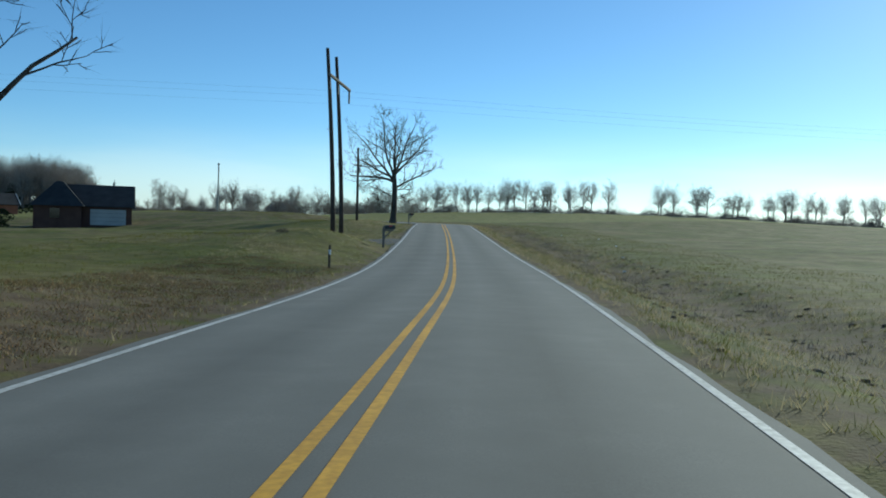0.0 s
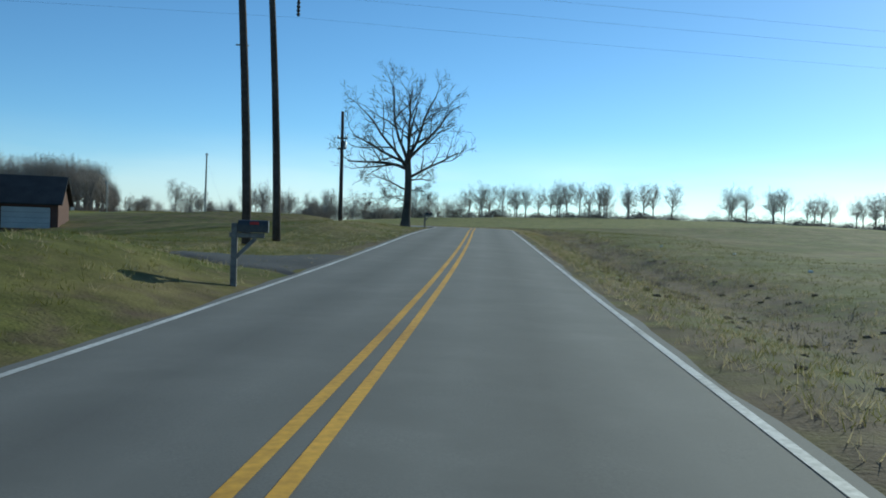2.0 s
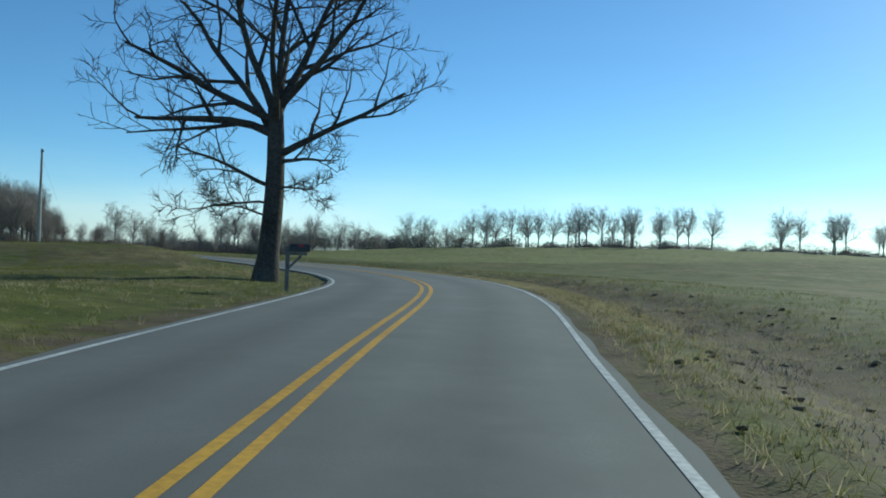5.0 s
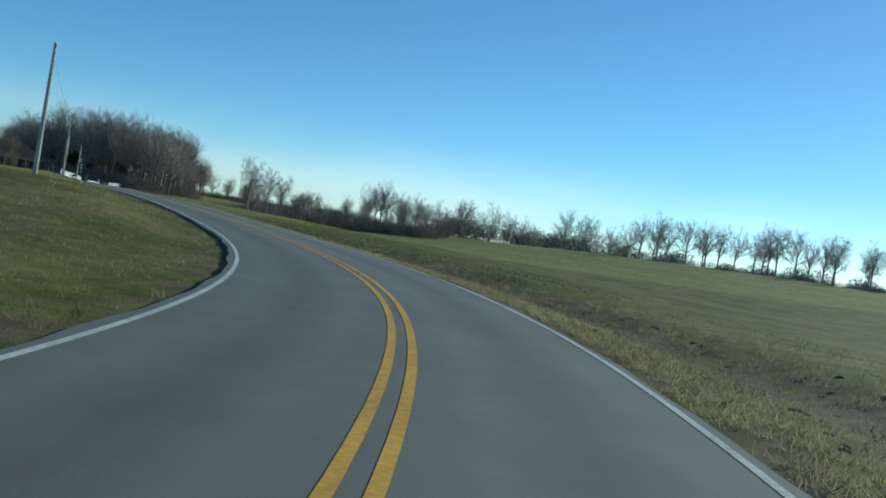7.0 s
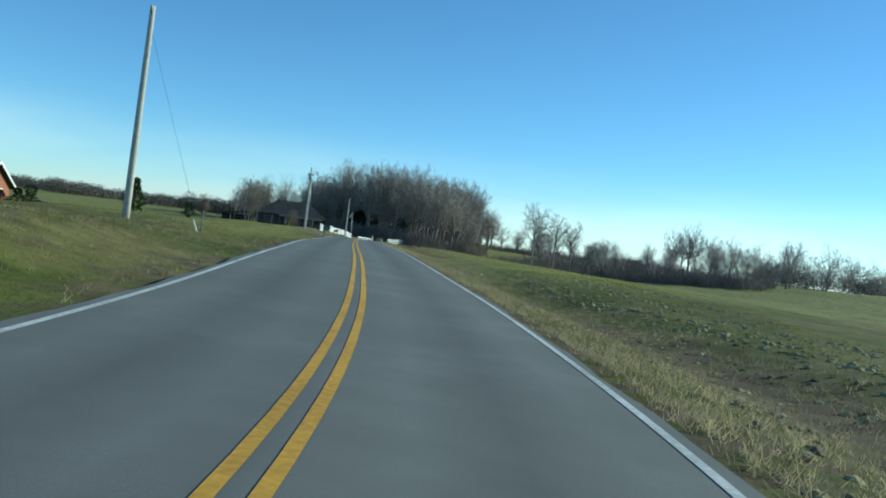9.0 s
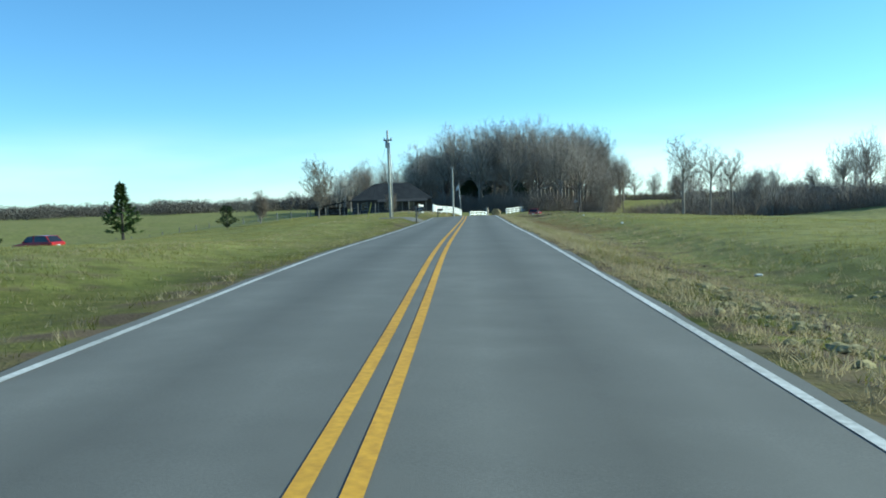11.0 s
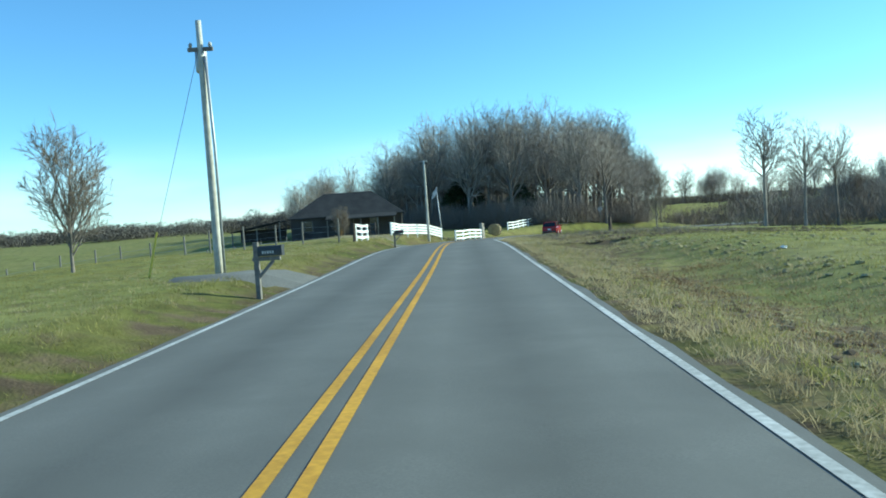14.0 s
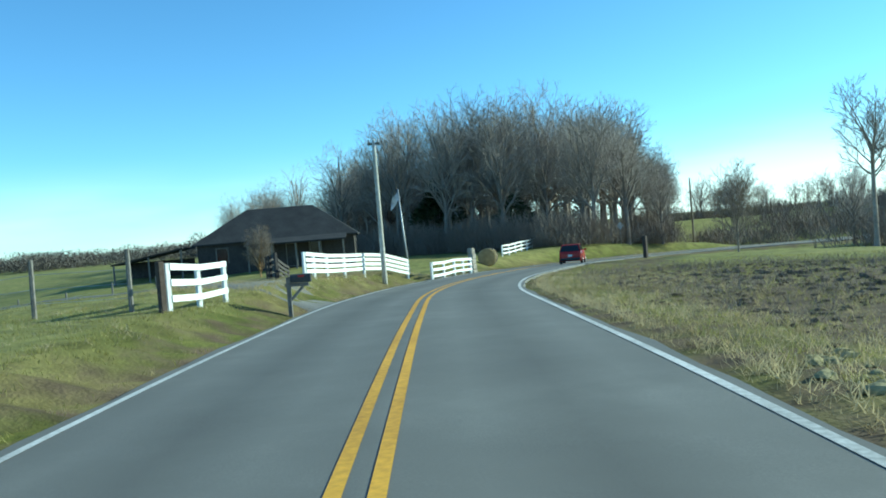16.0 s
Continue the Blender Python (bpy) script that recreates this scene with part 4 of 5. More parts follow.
# marker post by the first field
post = thing("marker_post", "short dark marker post in the grass verge", "marker post", at=pose(-4.92, 29.72, ground_at(-4.92, 29.72)))
part("stake", tube([(0, 0, -0.3), (0, 0, 0.5), (0.01, 0, 0.82)], [0.045, 0.045, 0.04], 6), DARK_POLE, post)
part("band", tube([(0.008, 0, 0.48), (0.009, 0, 0.66)], [0.047, 0.047], 8), WHITE_BOARD, post)


# ---- fences ----
def board_fence(name, label, points, rails=4, height=1.25, span=2.4, mat=None, braces=False):
    """White boards on posts, along a line of places on the ground."""
    mat = mat or WHITE_BOARD
    t = thing(name, label, "fence", "white board fences", pose(*points[0], ground_at(*points[0])))
    o = Vector((points[0][0], points[0][1], ground_at(*points[0])))
    line = spline([(x, y, 0) for x, y in points], 0.1)
    length = 0.1 * (len(line) - 1)
    count = max(int(round(length / span)), 1)
    stops = [Vector((line[min(int(k * (len(line) - 1) / count), len(line) - 1)][0], line[min(int(k * (len(line) - 1) / count), len(line) - 1)][1], 0)) for k in range(count + 1)]
    feet = [Vector((s.x, s.y, ground_at(s.x, s.y))) - o for s in stops]
    for p in feet:
        bm = box(0.11, 0.11, height + 0.35, (p.x, p.y, p.z - 0.3), 0.01)
        part("post", bm, mat, t)
    for a, b in zip(feet[:-1], feet[1:]):
        d = b - a
        ang = math.atan2(d.y, d.x)
        side = Vector((math.sin(ang), -math.cos(ang), 0)) * 0.075
        for k in range(rails):
            h = 0.2 + (height - 0.3) * k / (rails - 1)
            v = []
            for q in (a, b):
                for dz in (0.0, 0.145):
                    for ds in (-0.018, 0.018):
                        v.append(q + side + Vector((math.sin(ang), -math.cos(ang), 0)) * ds + Vector((0, 0, h + dz)))
            f = [(0, 1, 3, 2), (4, 6, 7, 5), (0, 4, 5, 1), (2, 3, 7, 6), (0, 2, 6, 4), (1, 5, 7, 3)]
            part("board", (v, f), mat, t)
    return t


def wire_fence(label, points, heights):
    t = thing("wire_fence", label, "fence", at=pose(0, 0, 0))
    tops = []
    for (x, y), h in zip(points, heights):
        z = ground_at(x, y)
        lean = 0.05 * math.sin(x * 7 + y)
        part("post", tube([(x, y, z - 0.3), (x + lean * 0.5, y, z + h * 0.5), (x + lean, y, z + h)], [0.06, 0.057, 0.052], 7), GREY_WOOD, t)
        tops.append((x, y, z, h))
    for f in (0.3, 0.6, 0.9):
        pts = [(x, y, z + 1.1 * f) for x, y, z, h in tops]
        part("wire", tube(pts, [0.006] * len(pts), 3), GALV, t)
    return t


A0, A1 = (-99.10, 214.74), (-101.85, 218.05)
panel = board_fence("gate_wing", "short white three-board fence wing by the drive", [A0, A1], rails=3, height=1.0, span=2.2)
part("corner_post", box(0.15, 0.15, 1.45, (0.12, -0.22, -0.35), 0.02), DARK_POLE, panel, "thick dark timber corner post")
board_fence("board_fence", "curved white four-board fence on the grass bank", [(-107.1, 224.9), (-109.3, 227.5), (-111.0, 230.4), (-112.4, 233.8), (-113.1, 236.5)], 4, 0.95, 2.2)
# this run shows its unlit side: dark board colour stands in for the shade
board_fence("board_fence", "board fence running back to the house, darkened for its shaded side", [(-109.15, 225.16), (-113.06, 227.60), (-118.45, 231.97), (-123.98, 237.14)], 4, 1.05, 2.4, BARN_WALL)
board_fence("board_fence", "white four-board fence close to the road", [(-112.38, 237.44), (-114.89, 242.13), (-117.59, 246.82)], 3, 0.95, 2.4)
board_fence("board_fence", "white board fence climbing beyond the drive", [(-130.85, 267.06), (-133.76, 273.94), (-136.88, 281.21)], 3, 1.0, 2.4)
posts = [(-99.1 - 1.5 * k, 215.7 - 1.2 * k + 0.2 * math.sin(2.3 * k)) for k in range(1, 20)]
wire_fence("wire fence on rough grey wooden posts", posts, [1.45 + 0.12 * math.sin(5 * k) for k in range(19)])
posts = [(-129.2 - 1.2 * k, 231.3 - 2.2 * k) for k in range(8)]
wire_fence("far wire fence on thin wooden posts", posts, [1.35 + 0.1 * math.sin(3 * k) for k in range(8)])


# ---- houses ----
def gable_house(name, label, x, y, turn, length, depth, eave, ridge, wall_mat, roof_mat, hip=0.0, lift=0.0):
    """Walls with gable ends and a roof with overhanging, thick slopes; the long side faces -y of the house."""
    t = thing(name, label, "house", at=pose(x, y, ground_at(x, y) + lift, 0, 0, turn))
    L, D = length / 2, depth / 2
    v = [(-L, -D, -0.6), (L, -D, -0.6), (L, D, -0.6), (-L, D, -0.6), (-L, -D, eave), (L, -D, eave), (L, D, eave), (-L, D, eave), (-L + hip, 0, ridge - 0.12), (L - hip, 0, ridge - 0.12)]
    f = [(0, 1, 5, 4), (1, 2, 6, 5), (2, 3, 7, 6), (3, 0, 4, 7)]
    if not hip:
        f += [(4, 8, 7), (5, 6, 9)]
    wall = part("wall", (v, f), wall_mat, t)
    o, th = 0.4, 0.14
    slope = (ridge - eave) / D
    ez = eave - o * slope
    over = o if not hip else o
    eL = L + over
    rL = L - hip + (over if not hip else 0)
    lower = [(-eL, -D - o, ez), (eL, -D - o, ez), (eL, D + o, ez), (-eL, D + o, ez), (-rL, 0, ridge), (rL, 0, ridge)]
    verts = lower + [(a, b, c + th) for a, b, c in lower]
    faces = [(6, 7, 11, 10), (8, 9, 10, 11), (0, 4, 5, 1), (2, 5, 4, 3), (0, 1, 7, 6), (2, 3, 9, 8)]
    faces += [(7, 8, 11), (9, 6, 10), (1, 5, 2), (3, 4, 0), (1, 2, 8, 7), (3, 0, 6, 9)] if hip else [(1, 5, 11, 7), (5, 2, 8, 11), (0, 6, 10, 4), (4, 10, 9, 3)]
    part("roof", (verts, faces), roof_mat, t)
    return t


def opening(parent, name, x, z, w, h, y, mat, frame_mat, turn=0.0, label=""):
    """A framed window or door on a wall; y is the wall's outer face."""
    m = Matrix.Rotation(turn, 4, "Z")
    o = part(name, box(w, 0.06, h, (x, y - 0.01, z), 0.0, None), mat, parent, label)
    for dx, ww, zz, hh in ((-w / 2, 0.09, z, h), (w / 2, 0.09, z, h)):
        part("frame", box(ww, 0.1, hh + 0.09, (x + dx, y - 0.02, zz - 0.02), 0.01), frame_mat, o)
    part("frame", box(w + 0.09, 0.1, 0.09, (x, y - 0.02, z + h), 0.01), frame_mat, o)
    part("sill", box(w + 0.16, 0.14, 0.06, (x, y - 0.03, z - 0.06), 0.01), frame_mat, o)
    for q in (o, *o.children):
        if turn:
            q.matrix_parent_inverse = m if q is o else q.matrix_parent_inverse
    return o


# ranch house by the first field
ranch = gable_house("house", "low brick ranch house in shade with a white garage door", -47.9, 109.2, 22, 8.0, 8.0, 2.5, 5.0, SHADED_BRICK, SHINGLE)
gar = part("garage_door", box(4.2, 0.08, 2.0, (1.2, -4.03, 0.0), 0.01), SHADED_WHITE, ranch, "white panelled garage door")
for k in range(3):
    part("panel_groove", box(4.1, 0.02, 0.03, (1.2, -4.075, 0.5 + 0.5 * k)), GREY_WOOD, gar)
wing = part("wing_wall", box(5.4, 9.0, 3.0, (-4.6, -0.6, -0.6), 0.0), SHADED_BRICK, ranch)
wx, wy = -4.6, -0.6
part("wing_roof", ([(wx - 3.1, wy - 5.0, 2.3), (wx + 3.1, wy - 5.0, 2.3), (wx + 3.1, wy + 5.0, 2.3), (wx - 3.1, wy + 5.0, 2.3), (wx - 0.4, wy - 1.2, 5.4), (wx + 0.4, wy - 1.2, 5.4), (wx + 0.4, wy + 1.2, 5.4), (wx - 0.4, wy + 1.2, 5.4)],
                   [(0, 3, 2, 1), (0, 1, 5, 4), (1, 2, 6, 5), (2, 3, 7, 6), (3, 0, 4, 7), (4, 5, 6, 7)]), SHINGLE, wing)
opening(ranch, "window", -4.9, 0.8, 1.2, 1.2, -5.1, DARK_GLASS, SHADED_BRICK)

# brick house with a sunlit gable
gable = gable_house("house", "red brick house with a sunlit gable and white trim", -93.9, 160.0, 42, 13.0, 7.0, 2.3, 4.3, BRICK_RED, SHINGLE)
for s in (-1, 1):
    b = part("bargeboard", ([(6.93, s * 3.95, 2.02), (6.93, 0, 4.28), (6.93, 0, 4.52), (6.93, s * 3.95, 2.26), (6.99, s * 3.95, 2.02), (6.99, 0, 4.28), (6.99, 0, 4.52), (6.99, s * 3.95, 2.26)],
                            [(0, 1, 2, 3), (4, 7, 6, 5), (0, 4, 5, 1), (3, 2, 6, 7), (0, 3, 7, 4), (1, 5, 6, 2)]), WHITE_BOARD, gable, "white painted bargeboard")
for yy in (-1.5, 1.3):
    w = part("window", box(0.06, 1.0, 1.3, (6.52, yy, 0.7), 0.0), DARK_GLASS, gable)
    part("frame", box(0.08, 1.16, 0.09, (6.53, yy, 2.0), 0.01), WHITE_BOARD, w)
    part("frame", box(0.08, 1.16, 0.09, (6.53, yy, 0.61), 0.01), WHITE_BOARD, w)

# farmhouse with a long roof and porch
farm = gable_house("house", "dark brown farmhouse with a long shingled roof and porch", -150.4, 257.0, 46, 14.5, 10.0, 2.7, 5.6, BARN_WALL, SHINGLE, hip=4.0)
part("porch_roof", ([(-2.5, -5.3, 2.55), (6.6, -5.3, 2.55), (6.6, -7.4, 2.1), (-2.5, -7.4, 2.1), (-2.5, -5.3, 2.69), (6.6, -5.3, 2.69), (6.6, -7.4, 2.24), (-2.5, -7.4, 2.24)],
                    [(0, 1, 2, 3), (4, 7, 6, 5), (0, 4, 5, 1), (3, 2, 6, 7), (0, 3, 7, 4), (1, 5, 6, 2)]), SHINGLE, farm)
for k in range(5):
    part("porch_post", box(0.14, 0.14, 2.75, (-2.3 + 2.15 * k, -7.2, -0.6), 0.01), GREY_WOOD, farm)
for k, xx in enumerate((-5.0, -0.8, 3.6)):
    opening(farm, "window", xx, 0.8, 1.1, 1.3, -5.0, DARK_GLASS, GREY_WOOD)
opening(farm, "door", 1.4, 0.0, 1.0, 2.05, -5.0, BARN_WALL, GREY_WOOD)
leanto = thing("lean_to_shed", "open dark lean-to shed with a sloping roof", "shed", at=pose(-156.4, 246.6, ground_at(-156.4, 246.6), 0, 0, 45))
part("roof", ([(-3.4, -2.5, 1.5), (3.2, -2.5, 2.6), (3.2, 2.5, 2.6), (-3.4, 2.5, 1.5), (-3.4, -2.5, 1.62), (3.2, -2.5, 2.72), (3.2, 2.5, 2.72), (-3.4, 2.5, 1.62)],
              [(0, 3, 2, 1), (4, 5, 6, 7), (0, 1, 5, 4), (2, 3, 7, 6), (1, 2, 6, 5), (0, 4, 7, 3)]), SHINGLE, leanto)
for sx, hh in ((-3.2, 1.6), (0, 2.1), (3.0, 2.6)):
    part("post", box(0.14, 0.14, hh + 0.3, (sx, -2.3, -0.35), 0.01), GREY_WOOD, leanto)
part("back_wall", box(6.2, 0.1, 2.0, (0, 2.3, -0.35), 0.01), BARN_WALL, leanto)


# ---- evergreens and shrubs ----
def evergreen(name, seed, height, width, label, columns=14, blunt=0.0, mat=None):
    r = random.Random(seed)
    t = thing(name, label, "tree")
    part("trunk", tube([(0, 0, -0.2), (0, 0, height * 0.9)], [0.03 * height, 0.01 * height], 7), BARK, t)
    verts, faces = [], []
    for k in range(int(columns * 60)):
        f = r.random()
        z = height * (0.12 + 0.88 * f)
        rad = width * ((1 - f) ** 0.75 if not blunt else math.sqrt(max(1 - (2 * f - 1) ** 2, 0.02))) * r.uniform(0.35, 1.0) * (0.75 + 0.35 * math.sin(9 * f + seed + 2 * math.sin(3 * f)))
        a = r.uniform(0, 6.283)
        p = Vector((math.cos(a) * rad, math.sin(a) * rad, z))
        for _ in range(3):
            v = Vector((math.cos(a) + r.gauss(0, 0.6), math.sin(a) + r.gauss(0, 0.6), r.gauss(0.25, 0.5))).normalized()
            s = v.orthogonal().normalized()
            s.rotate(Matrix.Rotation(r.uniform(0, 6.28), 3, v))
            ll, ww = height * 0.09 * r.uniform(0.6, 1.3), height * 0.022
            i = len(verts)
            verts += [p - s * ww, p + s * ww, p + v * ll]
            faces.append((i, i + 1, i + 2))
    part("crown", (verts, faces), mat or CEDAR, t)
    return t


put(evergreen("pine_tree", 3, 3.2, 1.35, "small ragged pine tree in the pasture", 6, 0.0, PINE), -77.2, 170.6, 0)
put(evergreen("evergreen_shrub", 4, 1.7, 0.85, "dark rounded evergreen shrub in the pasture", 8, 1.0), -85.5, 182.3, 0)
for k, (x, y, h) in enumerate([(-141.32, 283.23, 6.0), (-154.91, 285.14, 9.0)]):
    put(evergreen("cedar_tree", 20 + k, h, h * 0.36, "dark cedar at the front of the wood", 22, 1.0), x, y, 40 * k)
for k, (x, y) in enumerate([(-87.6, 164.4), (-87.1, 165.6), (-86.5, 166.4)]):
    put(evergreen("house_shrub", 40 + k, 1.5 + 0.3 * k, 0.9, "dark clipped shrub beside the brick house", 7, 1.0), x, y)
for k, (x, y) in enumerate([(-57.55, 100.90), (-55.94, 100.53), (-59.17, 101.98)]):
    put(evergreen("house_shrub", 50 + k, 2.6, 1.4, "dark overgrown shrub beside the ranch house", 9, 1.0), x, y)
young = [bare_tree("young_tree", 60 + k, h, 0.07, label, trunk=0.45, first=0.3, limb_len=0.5, tilts=(0.8, 0.2), depth=3, splits=(5, 6), limbs_n=22, spray=(18, 0.32, 0.007), wiggle=0.10, rise=0.3, least=0.008, mats=(GREY_BARK, BRUSH), crown=(0.60, 0.30, 0.42))
         for k, (h, label) in enumerate([(5.6, "young bare tree with a fan of fine twigs"), (3.0, "thin bare sapling in the pasture"), (4.2, "pale bare sapling before the farmhouse"), (6.5, "thin broken bare tree in the low field")])]
put(young[0], -91.0, 194.8, 0)
put(young[1], -96.7, 192.5, 0)
young[2].children[1].data.materials[0] = RUSTY_WEEDS
put(young[2], -136.1, 243.8, 0)
put(young[3], -106.0, 261.3, 0)
put_copy(young[3], -98.5, 299.6, 90, 1.3)

# ---- things near the last bend ----
flagpole = thing("flagpole", "leaning pale flagpole with a drooping faded flag", "flagpole", at=pose(-114.3, 237.8, ground_at(-114.3, 237.8)))
part("pole", tube([(0, 0, -0.3), (-0.25, 0, 2.2), (-0.42, 0, 4.6)], [0.05, 0.045, 0.035], 8), GALV, flagpole, smooth=True)
fv, ff = [], []
for i in range(7):
    for j in range(5):
        fv.append((-0.42 - 0.1 * i, 0.05 * math.sin(1.3 * i + j), 4.5 - 0.13 * j - 0.085 * i + 0.02 * math.sin(2 * i)))
for i in range(6):
    for j in range(4):
        ff.append((i * 5 + j, i * 5 + j + 1, i * 5 + j + 6, i * 5 + j + 5))
FLAG_CLOTH = material("faded_cloth", (0.45, 0.42, 0.42), (0.7, 0.66, 0.66), 0.9, 3.0, 3.0, 0.1, 30.0)
flag = part("flag", (fv, ff), FLAG_CLOTH, flagpole, "faded red and white cloth flag")
sol = flag.modifiers.new("thick", "SOLIDIFY")
sol.thickness = 0.01
bale = thing("hay_bale", "round weathered hay bale on the grass", "hay bale", at=pose(-123.6, 256.0, ground_at(-123.6, 256.0), 0, 0, 30))
bv, bf = tube([(0, -0.65, 0.68), (0, -0.6, 0.68), (0, 0.6, 0.68), (0, 0.65, 0.68)], [0.6, 0.7, 0.7, 0.6], 20)
part("roll", (bv, bf), DRY_GRASS, bale, smooth=True)
for k in range(4):
    part("twine", tube([(0.71 * math.cos(a), -0.45 + 0.3 * k, 0.68 + 0.71 * math.sin(a)) for a in np.linspace(0, 6.283, 21)], [0.012] * 21, 4, False), GREY_WOOD, bale)
STONE = material("field_stone", (0.25, 0.22, 0.18), (0.46, 0.41, 0.34), 0.9, 6.0, 1.0, 0.6, 12.0)
pillar = thing("gate_pillar", "rough pale stone gate pillar with dry vines", "gate pillar", at=pose(-117.9, 247.3, ground_at(-117.9, 247.3)))
for k in range(5):
    part("stone", box(0.5 - 0.03 * k, 0.46 - 0.02 * k, 0.36, (0.02 * math.sin(3 * k), 0.02 * math.cos(2 * k), -0.2 + 0.355 * k), 0.05), STONE, pillar)
road_sign = thing("road_sign", "small diamond road sign seen from behind the bend", "road sign", at=pose(-130.3, 287.7, ground_at(-130.3, 287.7), 0, 0, 30))
part("post", box(0.06, 0.04, 2.6, (0, 0, -0.3), 0.005), GALV, road_sign)
plate = part("plate", box(0.6, 0.02, 0.6, (0, 0, 0), 0.004, Matrix.Translation((0, 0, 0)) @ Matrix.Rotation(radians(45), 4, "Y")), GALV, road_sign)
plate.location = (-0.21, -0.035, 1.75)
dark_post = thing("gate_post", "thick dark timber post beyond the bend", "gate post", at=pose(-120.4, 274.8, ground_at(-120.4, 274.8)))
part("timber", box(0.35, 0.35, 2.3, (0, 0, -0.3), 0.03), DARK_POLE, dark_post)


# ---- cars ----
def car(name, label, x, y, z, turn, paint, length=4.4, width=1.76, height=1.5):
    """A small hatchback: lofted body, glazed cabin, wheels, lamps and bumpers; it faces +y."""
    t = thing(name, label, "car", at=pose(x, y, z, 0, 0, turn))
    L, W = length / 2, width / 2
    # stations along the car: y, half width, sill height, shoulder height
    st = [(-L, 0.80, 0.40, 0.86), (-L + 0.12, 0.90, 0.30, 0.98), (-L + 0.9, 0.99, 0.24, 1.0), (-0.2, 1.0, 0.22, 0.98), (L - 1.25, 0.99, 0.24, 0.93), (L - 0.35, 0.92, 0.28, 0.80), (L, 0.72, 0.36, 0.62)]
    verts, faces = [], []
    for yy, k, lo, hi in st:
        w = W * k
        ring = [(-w * 0.93, lo), (-w, lo + 0.12), (-w, hi - 0.16), (-w * 0.95, hi), (w * 0.95, hi), (w, hi - 0.16), (w, lo + 0.12), (w * 0.93, lo)]
        verts += [(a, yy, b) for a, b in ring]
    for i in range(len(st) - 1):
        for k in range(8):
            a, b = i * 8 + k, i * 8 + (k + 1) % 8
            faces.append((a, a + 8, b + 8, b))
    faces += [tuple(range(8)), tuple(range(len(st) * 8 - 1, len(st) * 8 - 9, -1))]
    body = part("body", (verts, faces), paint, t, smooth=False)
    # cabin
    cv = []
    cab = [(-L + 0.18, 0.88, 0.97), (-L + 0.62, 0.74, height - 0.03), (-0.3, 0.74, height), (0.35, 0.73, height - 0.05), (L - 1.15, 0.88, 0.94)]
    for yy, k, hh in cab:
        cv += [(-W * k, yy, hh), (W * k, yy, hh)]
    cf = [(0, 1, 3, 2), (2, 3, 5, 4), (4, 5, 7, 6), (6, 7, 9, 8), (0, 2, 4, 6, 8), (9, 7, 5, 3, 1)]
    part("roof", (cv, cf), paint, t)

    def pane(name, pts):
        c = sum((Vector(p) for p in pts), Vector()) / len(pts)
        n = (Vector(pts[1]) - Vector(pts[0])).cross(Vector(pts[2]) - Vector(pts[1])).normalized()
        if n.dot(c - Vector((0, 0, 0.9))) < 0:
            n = -n
        v = [Vector(p).lerp(c, 0.1) + n * 0.012 for p in pts]
        part(name, (v, [tuple(range(len(v)))]), DARK_GLASS, t)

    pane("rear_window", [cv[0], cv[1], cv[3], cv[2]])
    pane("windscreen", [cv[6], cv[7], cv[9], cv[8]])
    for s in (0, 1):
        pane("side_window", [cv[0 + s], cv[2 + s], Vector(cv[4 + s]), Vector((cv[4 + s][0] * 1.17, -0.3, 0.98))])
        pane("side_window", [Vector((cv[4 + s][0] * 1.17, -0.25, 0.98)), Vector(cv[4 + s]) + Vector((0, 0.05, 0)), cv[6 + s], cv[8 + s]])
    for sx in (-1, 1):
        for yy in (-L + 0.85, L - 0.9):
            c = Vector((sx * (W - 0.1), yy, 0.31))
            ax = Vector((sx, 0, 0))
            wv, wf = tube([c - ax * 0.1, c - ax * 0.09, c + ax * 0.09, c + ax * 0.1], [0.27, 0.31, 0.31, 0.27], 18)
            wheel = part("wheel", (wv, wf), RUBBER, t, "black tyre", True)
            rv, rf = tube([c + ax * 0.085, c + ax * 0.112], [0.2, 0.16], 14)
            part("rim", (rv, rf), GALV, wheel, "silver rim")
        part("tail_light", box(0.2, 0.06, 0.24, (sx * W * 0.76, -L + 0.04, 0.70), 0.02), TAIL_RED, t, "red tail light")
        part("headlight", box(0.3, 0.08, 0.14, (sx * W * 0.6, L - 0.12, 0.58), 0.02), GALV, t, "clear headlight")
        part("mirror", box(0.2, 0.1, 0.13, (sx * (W + 0.06), L - 1.5, 0.95), 0.03), paint, t)
    part("bumper", box(width * 0.84, 0.14, 0.2, (0, -L - 0.03, 0.34), 0.04), DARK_TRIM, t, "dark rear bumper")
    part("bumper", box(width * 0.76, 0.14, 0.2, (0, L + 0.0, 0.30), 0.04), DARK_TRIM, t, "dark front bumper")
    part("number_plate", box(0.32, 0.02, 0.16, (0, -L - 0.015, 0.62), 0.003), WHITE_BOARD, t, "white plate with an unreadable bar")
    return t


TAIL_RED = material("tail_lamp_red", (0.4, 0.01, 0.01), (0.5, 0.02, 0.02), 0.2, 5.0, 1.0, 0.0, spec=0.6)
DARK_TRIM = material("dark_plastic", (0.03, 0.03, 0.032), (0.06, 0.06, 0.06), 0.6, 15.0, 2.0, 0.1, 60.0)
k = int(np.argmin((ROAD[:, 0] + 120.0) ** 2 + (ROAD[:, 1] - 258.8) ** 2))
cx, cy = ROAD[k, :2] + SIDE[k] * 1.5
car("car", "small red hatchback driving on the road ahead", cx, cy, ROAD[k, 2], math.degrees(math.atan2(-_way[k, 0], _way[k, 1])), RED_PAINT)
